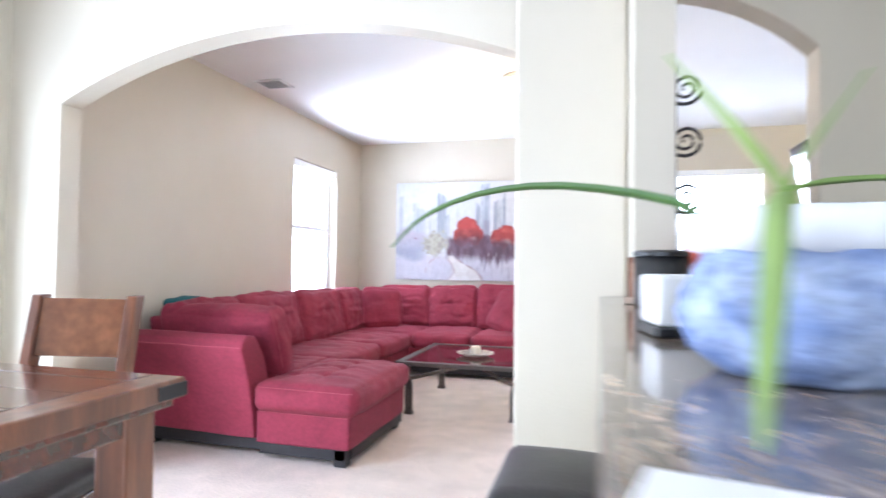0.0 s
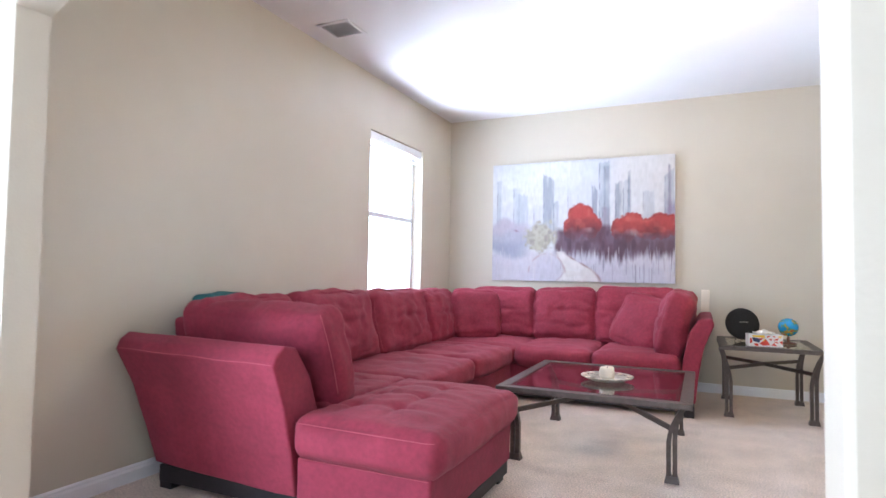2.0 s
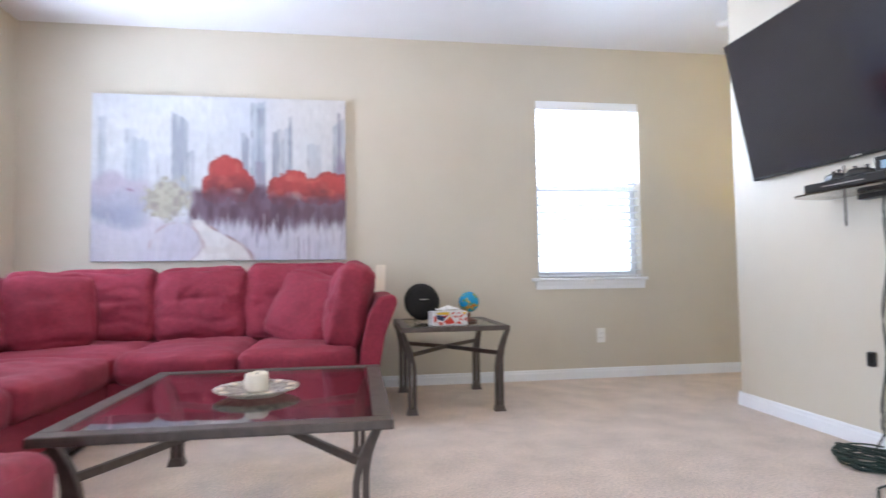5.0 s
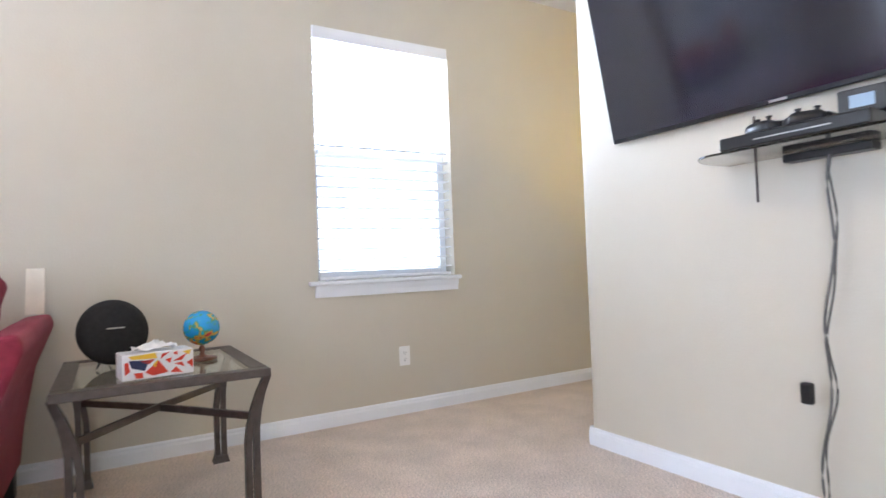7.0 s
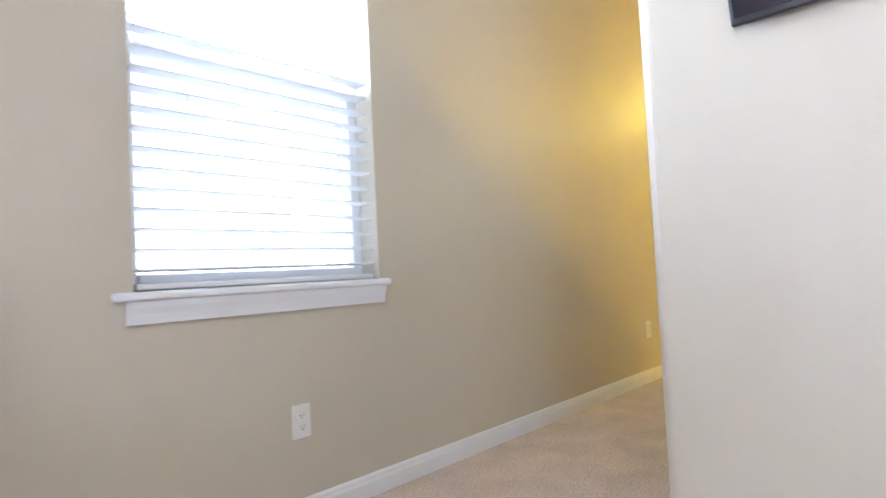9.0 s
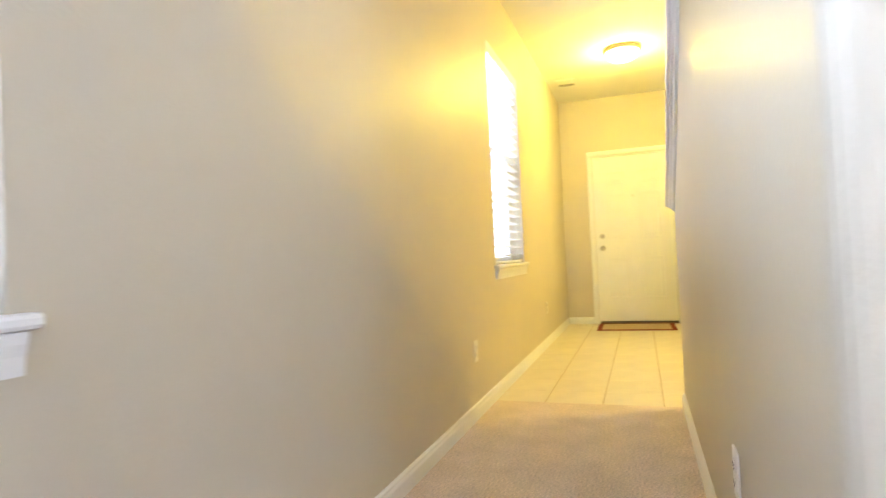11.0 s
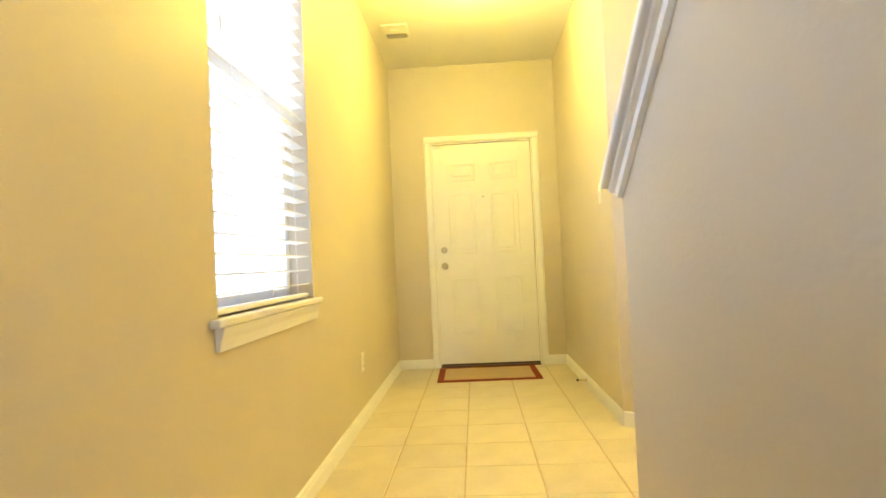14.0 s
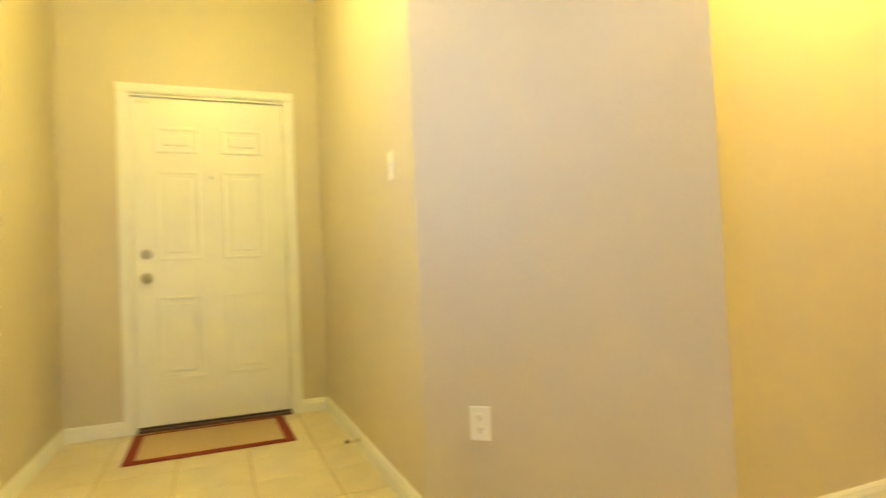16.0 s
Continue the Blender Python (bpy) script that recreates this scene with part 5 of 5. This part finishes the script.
def door_mat():
    d = thing("door_mat", (11.02, -0.79, 0.0), "woven tan doormat with a dark red border", "doormat", "", 1.0)
    part("border", box((-0.29, -0.42, 0.0), (0.29, 0.42, 0.007), 0.003), M_MATRED, d)
    part("weave", box((-0.235, -0.365, 0.006), (0.235, 0.365, 0.0105), 0.002), M_MATTAN, d, "tan ribbed weave")
    for k in range(20):
        y = -0.35 + k * 0.7 / 19
        part("rib", cyl((-0.23, y, 0.0105), (0.23, y, 0.0105), 0.0035, seg=6), M_MATTAN, d)


door_mat()


# ---- dining room and bar ----
def dining_table():
    t = thing("dining_table", (1.205, -6.154, 0), "dark cherry dining table with planked top and iron corner straps", "table")
    hx, hy, z = 0.735, 0.56, 0.86
    for k in range(6):
        y0 = -hy + 0.10 + k * (2 * hy - 0.20) / 6
        part("plank", box((-hx + 0.10, y0 + 0.0008, z - 0.035), (hx - 0.10, y0 + (2 * hy - 0.20) / 6 - 0.0008, z), 0.002), M_WOOD, t)
    part("end_board", box((hx - 0.099, -hy, z - 0.055), (hx, hy, z), 0.005), M_WOOD_Y, t)
    part("end_board", box((-hx, -hy, z - 0.055), (-hx + 0.099, hy, z), 0.005), M_WOOD_Y, t)
    part("side_board", box((-hx + 0.1, hy - 0.099, z - 0.055), (hx - 0.1, hy, z), 0.005), M_WOOD, t)
    part("side_board", box((-hx + 0.1, -hy, z - 0.055), (hx - 0.1, -hy + 0.099, z), 0.005), M_WOOD, t)
    part("apron", box((-hx + 0.06, -hy + 0.06, z - 0.135), (hx - 0.06, hy - 0.06, z - 0.056), 0.006), M_WOOD, t)
    part("top_moulding", box((-hx + 0.02, -hy + 0.02, z - 0.078), (hx - 0.02, hy - 0.02, z - 0.0555), 0.006), M_WOOD, t)
    for a in (-1, 1):
        for b in (-1, 1):
            part("leg", box((a * (hx - 0.10) - 0.05, b * (hy - 0.10) - 0.05, 0), (a * (hx - 0.10) + 0.05, b * (hy - 0.10) + 0.05, z - 0.079), 0.008), M_WOOD_Y, t)
    for b in (-1, 1):
        part("corner_strap", box((hx - 0.11, b * (hy + 0.001) - 0.003, z - 0.050), (hx + 0.004, b * (hy + 0.001) + 0.003, z - 0.012), 0.002), M_BLACKWOOD, t, "dark iron corner strap")
        part("corner_strap", box((hx - 0.002, b * hy - 0.10 if b > 0 else -hy, z - 0.050), (hx + 0.004, hy if b > 0 else -hy + 0.10, z - 0.012), 0.002), M_BLACKWOOD, t)


dining_table()


def dining_chair(at, rz, label):
    """Faces local +y; the back stands at local y = 0."""
    c = thing("dining_chair", at, label, "chair", "chairs round the dining table", rz)
    w = 0.164
    for s in (-1, 1):
        pts = [(s * w, 0.02, 0.0), (s * w, 0.03, 0.35), (s * w, 0.035, 0.56), (s * w, -0.01, 0.82), (s * w, -0.06, 1.06)]
        own = bmesh.new()
        rings = []
        for p in pts:
            rings.append([own.verts.new((p[0] + u * 0.018, p[1] + v * 0.025, p[2])) for u, v in ((-1, -1), (1, -1), (1, 1), (-1, 1))])
        for a, b in zip(rings, rings[1:]):
            for k in range(4):
                own.faces.new((a[k], a[(k + 1) % 4], b[(k + 1) % 4], b[k]))
        own.faces.new(rings[0][::-1])
        own.faces.new(rings[-1])
        bmesh.ops.bevel(own, geom=list(own.edges), offset=0.004, segments=1, affect="EDGES")
        part("back_post", own, M_WOOD_Y, c)
        part("front_leg", box((s * w - 0.02, 0.40, 0), (s * w + 0.02, 0.44, 0.50), 0.004), M_WOOD_Y, c)
        part("side_rail", box((s * w - 0.012, 0.055, 0.44), (s * w + 0.012, 0.40, 0.50), 0.003), M_WOOD, c)
    m = Matrix.Translation((0, -0.035, 0.955)) @ Matrix.Rotation(radians(11), 4, "X")
    part("top_rail", box((-w + 0.018, -0.012, -0.095), (w - 0.018, 0.012, 0.095), 0.004, None, 2, m), M_HONEY, c, "honey-coloured slate-look back panel")
    part("lower_rail", box((-w + 0.018, 0.015, 0.62), (w - 0.018, 0.037, 0.68), 0.004), M_WOOD, c)
    part("seat", cushion((0.37, 0.44, 0.06), 0.025, 10, (0, 0, 0.01), (), 0, 0.002, 2, Matrix.Translation((0, 0.23, 0.50))), M_LEATHER, c, "black padded seat", True)
    return c


dining_chair((1.408, -5.465, 0), 191, "dark cherry dining chair with honey back panel at the table")
dining_chair((0.62, -6.95, 0), 0, "dark cherry dining chair pushed to the table's far side")


def bar_counter():
    w = struct("wall_bar", box((3.13, -7.6, 0), (3.24, -5.235, 1.036)), M_WALL, "low painted wall under the bar counter")
    out = [(3.035, -7.6), (3.46, -7.6), (3.46, -5.235), (3.127, -5.235), (3.127, -4.90), (3.10, -4.886), (3.06, -4.895), (3.035, -4.93)]
    c = thing("bar_counter", (3.25, -6.4, 1.037), "polished brown speckled granite bar top with rounded edge", "counter")
    wpart("bar_top", prism(out, 0.038, Matrix.Translation((0, 0, 1.037)), None, 0.005), M_GRANITE, c)


bar_counter()
CT = 1.076


def counter_things():
    f = thing("picture_frame", (3.155, -5.31, CT), "small brown wooden block frame with a carved face", "frame", "", -8)
    part("frame", box((-0.045, -0.015, 0.0), (0.045, 0.015, 0.125), 0.003), material("brown_carved_wood", (0.24, 0.10, 0.055), 0.5, var=0.3, scale=20), f)
    part("face", box((-0.034, -0.018, 0.015), (0.034, -0.0145, 0.110), 0.002), material("tan_print", (0.45, 0.27, 0.18), 0.6, var=0.35, scale=30), f)
    part("foot", box((-0.052, -0.025, 0.0), (0.052, 0.025, 0.018), 0.004), material("pale_wood_foot", (0.50, 0.36, 0.27), 0.5), f)
    k = thing("black_canister", (3.183, -5.415, CT), "glossy black canister with a flat lid", "canister")
    part("body", lathe([(0, 0), (0.062, 0), (0.064, 0.01), (0.064, 0.125), (0, 0.125)], 30), M_BLACK, k, "", True)
    part("lid", lathe([(0, 0.126), (0.066, 0.126), (0.066, 0.136), (0.055, 0.141), (0, 0.141)], 30), M_BLACK, k)
    w = thing("white_box", (3.178, -6.015, CT), "white rectangular box on a black base", "box", "", 10)
    part("base", box((-0.078, -0.055, 0), (0.078, 0.055, 0.014), 0.003), M_BLACK, w, "black base")
    part("case", box((-0.074, -0.05, 0.0145), (0.074, 0.05, 0.088), 0.006), M_WHITE, w)
    o = thing("red_ornament", (3.290, -5.31, CT), "round orange-red glossy ornament on a dark foot behind the canister", "ornament")
    part("foot", lathe([(0, 0), (0.036, 0), (0.036, 0.008), (0.012, 0.016), (0.010, 0.05), (0.022, 0.064), (0, 0.064)], 24), M_BLACKWOOD, o, "dark turned foot", True)
    part("ball", lathe([(0, 0.060), (0.026, 0.062), (0.048, 0.080), (0.058, 0.110), (0.051, 0.140), (0.028, 0.160), (0.010, 0.165), (0, 0.163)], 28), material("orange_red_glaze", (0.50, 0.060, 0.025), 0.3, var=0.2, scale=14), o, "", True)
    n = thing("paper_napkin", (3.10, -6.70, CT), "white folded paper napkin lying on the granite", "napkin", "", -12)
    part("fold", box((-0.055, -0.06, 0.0005), (0.055, 0.045, 0.004), 0.001), M_TISSUE, n)
    part("fold", box((-0.053, -0.058, 0.0045), (0.050, 0.040, 0.007), 0.001), M_TISSUE, n)
    # strap-leaf plant in a cloth-wrapped pot
    p = thing("potted_plant", (3.225, -6.315, CT), "strap-leaf plant in a pot wrapped with blue and white cloth", "plant")
    own = lathe([(0, 0.0), (0.075, 0.0), (0.098, 0.02), (0.106, 0.055), (0.100, 0.090), (0.092, 0.112), (0.096, 0.128), (0.090, 0.130), (0.080, 0.112), (0, 0.108)], 72)
    bmesh.ops.subdivide_edges(own, edges=[e for e in own.edges if abs(e.verts[0].co.z - e.verts[1].co.z) > 0.012], cuts=3)
    for q in own.verts:
        a = math.atan2(q.co.y, q.co.x)
        fold = 0.055 * math.sin(a * 8 + q.co.z * 40 + 1.5 * math.sin(a * 3)) + 0.10 * noise.noise(q.co * 22) + 0.05 * noise.noise(q.co * 60)
        q.co += Vector((q.co.x, q.co.y, 0)) * fold
    mat = material("blue_white_cloth", (0.46, 0.53, 0.67), 0.8, dark=(0.08, 0.14, 0.32), scale=11, stretch=(1, 1, 2.0), fine=0.2, fine_scale=60, bump=0.3)
    part("pot_wrap", own, mat, p, "gathered blue and white cloth", True)
    rim = lathe([(0.088, 0.112), (0.101, 0.116), (0.107, 0.134), (0.104, 0.150), (0.092, 0.152), (0.086, 0.130)], 60)
    for q in rim.verts:
        a = math.atan2(q.co.y, q.co.x)
        q.co += Vector((q.co.x, q.co.y, 0.0)) * (0.03 * math.sin(a * 13) + 0.05 * noise.noise(q.co * 20))
    part("pot_rim", rim, material("white_band", (0.78, 0.79, 0.82), 0.7), p, "white gathered rim", True)
    part("soil", lathe([(0, 0.118), (0.088, 0.116), (0.088, 0.110), (0, 0.110)], 24), material("potting_soil", (0.05, 0.035, 0.025), 0.95, var=0.4, scale=60, bump=1.0), p)
    part("stem", tube([(-0.02, -0.03, 0.112), (-0.03, -0.055, 0.14), (-0.036, -0.066, 0.168)], 0.009, 10), material("pale_green_stem", (0.28, 0.40, 0.12), 0.5), p)
    green = material("green_leaf", (0.085, 0.19, 0.05), 0.4, var=0.25, scale=8, stretch=(1, 1, 1))
    light = material("light_green_leaf", (0.30, 0.44, 0.13), 0.4, var=0.2, scale=8)

    def leaf(points, w, mat):
        own = bmesh.new()
        n = 16
        P = [Vector(q) for q in points]
        rows = []
        for i in range(n + 1):
            f = i / n * (len(P) - 1)
            k0 = min(int(f), len(P) - 2)
            a0, a1, a2, a3 = P[max(k0 - 1, 0)], P[k0], P[k0 + 1], P[min(k0 + 2, len(P) - 1)]
            t = f - k0
            c = 0.5 * ((2 * a1) + (a2 - a0) * t + (2 * a0 - 5 * a1 + 4 * a2 - a3) * t * t + (3 * a1 - a0 - 3 * a2 + a3) * t ** 3)
            rows.append(c)
        rings = []
        for i, c in enumerate(rows):
            d = (rows[min(i + 1, n)] - rows[max(i - 1, 0)]).normalized()
            side = d.cross(Vector((0, 0, 1)))
            side = side.normalized() if side.length > 0.05 else Vector((1, 0, 0))
            ww = w * min(1.0, 0.55 + 2.2 * i / n) * (1 - max(0, i / n - 0.35) / 0.65) ** 0.8 + 0.0008
            up = side.cross(d)
            rings.append([own.verts.new(c + side * ww + up * ww * 0.35), own.verts.new(c - up * 0.0012), own.verts.new(c - side * ww + up * ww * 0.35), own.verts.new(c + up * 0.0014)])
        for a, b in zip(rings, rings[1:]):
            for k in range(4):
                own.faces.new((a[k], a[(k + 1) % 4], b[(k + 1) % 4], b[k]))
        own.faces.new(rings[0][::-1])
        own.faces.new(rings[-1])
        part("leaf", own, mat, p, "", True)
    o = (-0.038, -0.066, 0.164)
    leaf([(-0.04, 0.0, 0.118), (-0.085, 0.025, 0.145), (-0.125, 0.03, 0.167), (-0.23, 0.042, 0.186), (-0.32, 0.040, 0.181), (-0.391, 0.034, 0.155), (-0.430, 0.026, 0.118)], 0.019, green)
    leaf([o, (-0.085, -0.075, 0.225), (-0.135, -0.085, 0.285)], 0.010, light)
    leaf([o, (-0.01, -0.075, 0.215), (0.02, -0.08, 0.262)], 0.009, light)
    leaf([o, (0.0, -0.06, 0.172), (0.07, -0.05, 0.172), (0.15, -0.06, 0.135)], 0.010, light)
    leaf([(0.02, 0.03, 0.116), (0.06, 0.06, 0.16), (0.14, 0.10, 0.15), (0.20, 0.14, 0.10)], 0.010, green)
    leaf([o, (-0.058, -0.125, 0.142), (-0.088, -0.225, 0.085), (-0.108, -0.285, 0.035), (-0.118, -0.32, 0.014)], 0.009, light)


counter_things()


def scroll_decor():
    s = thing("scroll_sconce", (3.241, -5.10, 1.32), "dark wrought-iron scroll wall ornament", "wall ornament")
    part("spine", tube([(0.012, 0, 0.0), (0.012, 0, 0.47)], 0.006, 8), M_BLACKWOOD, s)
    for k, z in enumerate((0.065, 0.235, 0.39)):
        pts = []
        for i in range(34):
            a = i * 0.42
            r = 0.054 * (1 - i / 38)
            pts.append((0.042 + r * math.cos(a + 2.6), -0.004 * k, z + r * math.sin(a + 2.6)))
        part("scroll", tube(pts, 0.006, 8, None, 0.7), M_BLACKWOOD, s)


scroll_decor()


def bar_stool():
    s = thing("bar_stool", (2.965, -5.64, 0), "bar stool with a padded black leather seat at the counter", "stool")
    part("seat", cushion((0.30, 0.36, 0.07), 0.03, 10, (0, 0, 0.012), (), 0, 0.002, 3, Matrix.Translation((0, 0, 0.655))), M_LEATHER, s, "", True)
    for a in (-1, 1):
        for b in (-1, 1):
            part("leg", cyl((a * 0.14, b * 0.16, 0.0), (a * 0.11, b * 0.13, 0.66), 0.014, seg=12), M_BLACKWOOD, s)
    for a in (-1, 1):
        part("footrest", cyl((a * 0.128, -0.148, 0.25), (a * 0.128, 0.148, 0.25), 0.009, seg=10), M_BLACKWOOD, s)


bar_stool()


# ---- floor tiles of the hallway ----
def hall_tiles():
    pitch_x, pitch_y, g, gx = 0.335, 0.331, 0.004, 0.0016
    shared = {}

    def tile_mesh(w, d):
        key = (round(w, 3), round(d, 3))
        if key not in shared:
            bm = box((-w / 2, -d / 2, -0.006), (w / 2, d / 2, 0.0), 0.0)
            top = [e for e in bm.edges if all(v.co.z > -0.001 for v in e.verts)]
            bmesh.ops.bevel(bm, geom=top, offset=0.0018, segments=1, affect="EDGES")
            me = bpy.data.meshes.new("tile")
            bm.to_mesh(me)
            bm.free()
            me.materials.append(M_TILE)
            shared[key] = me
        return shared[key]
    xs = [7.57] + [7.859 + pitch_x * k for k in range(11)] + [XD]
    ys = [0.0] + [-0.303 - pitch_y * k for k in range(9)] + [-3.25]
    for a, b in zip(xs, xs[1:]):
        for c, d in zip(ys, ys[1:]):
            lo, hi = min(c, d), max(c, d)
            cx, cy = (a + b) / 2, (lo + hi) / 2
            if b - a < 0.03 or hi - lo < 0.03 or (cx > 9.2 and cy < -1.9) or (cx > 9.5 and cy < -1.65):
                continue
            t = new("tile", tile_mesh(b - a - 2 * gx, hi - lo - 2 * g))
            t.parent = floor_hall
            t.location = (cx, cy, random.uniform(-0.0004, 0.0004))


hall_tiles()
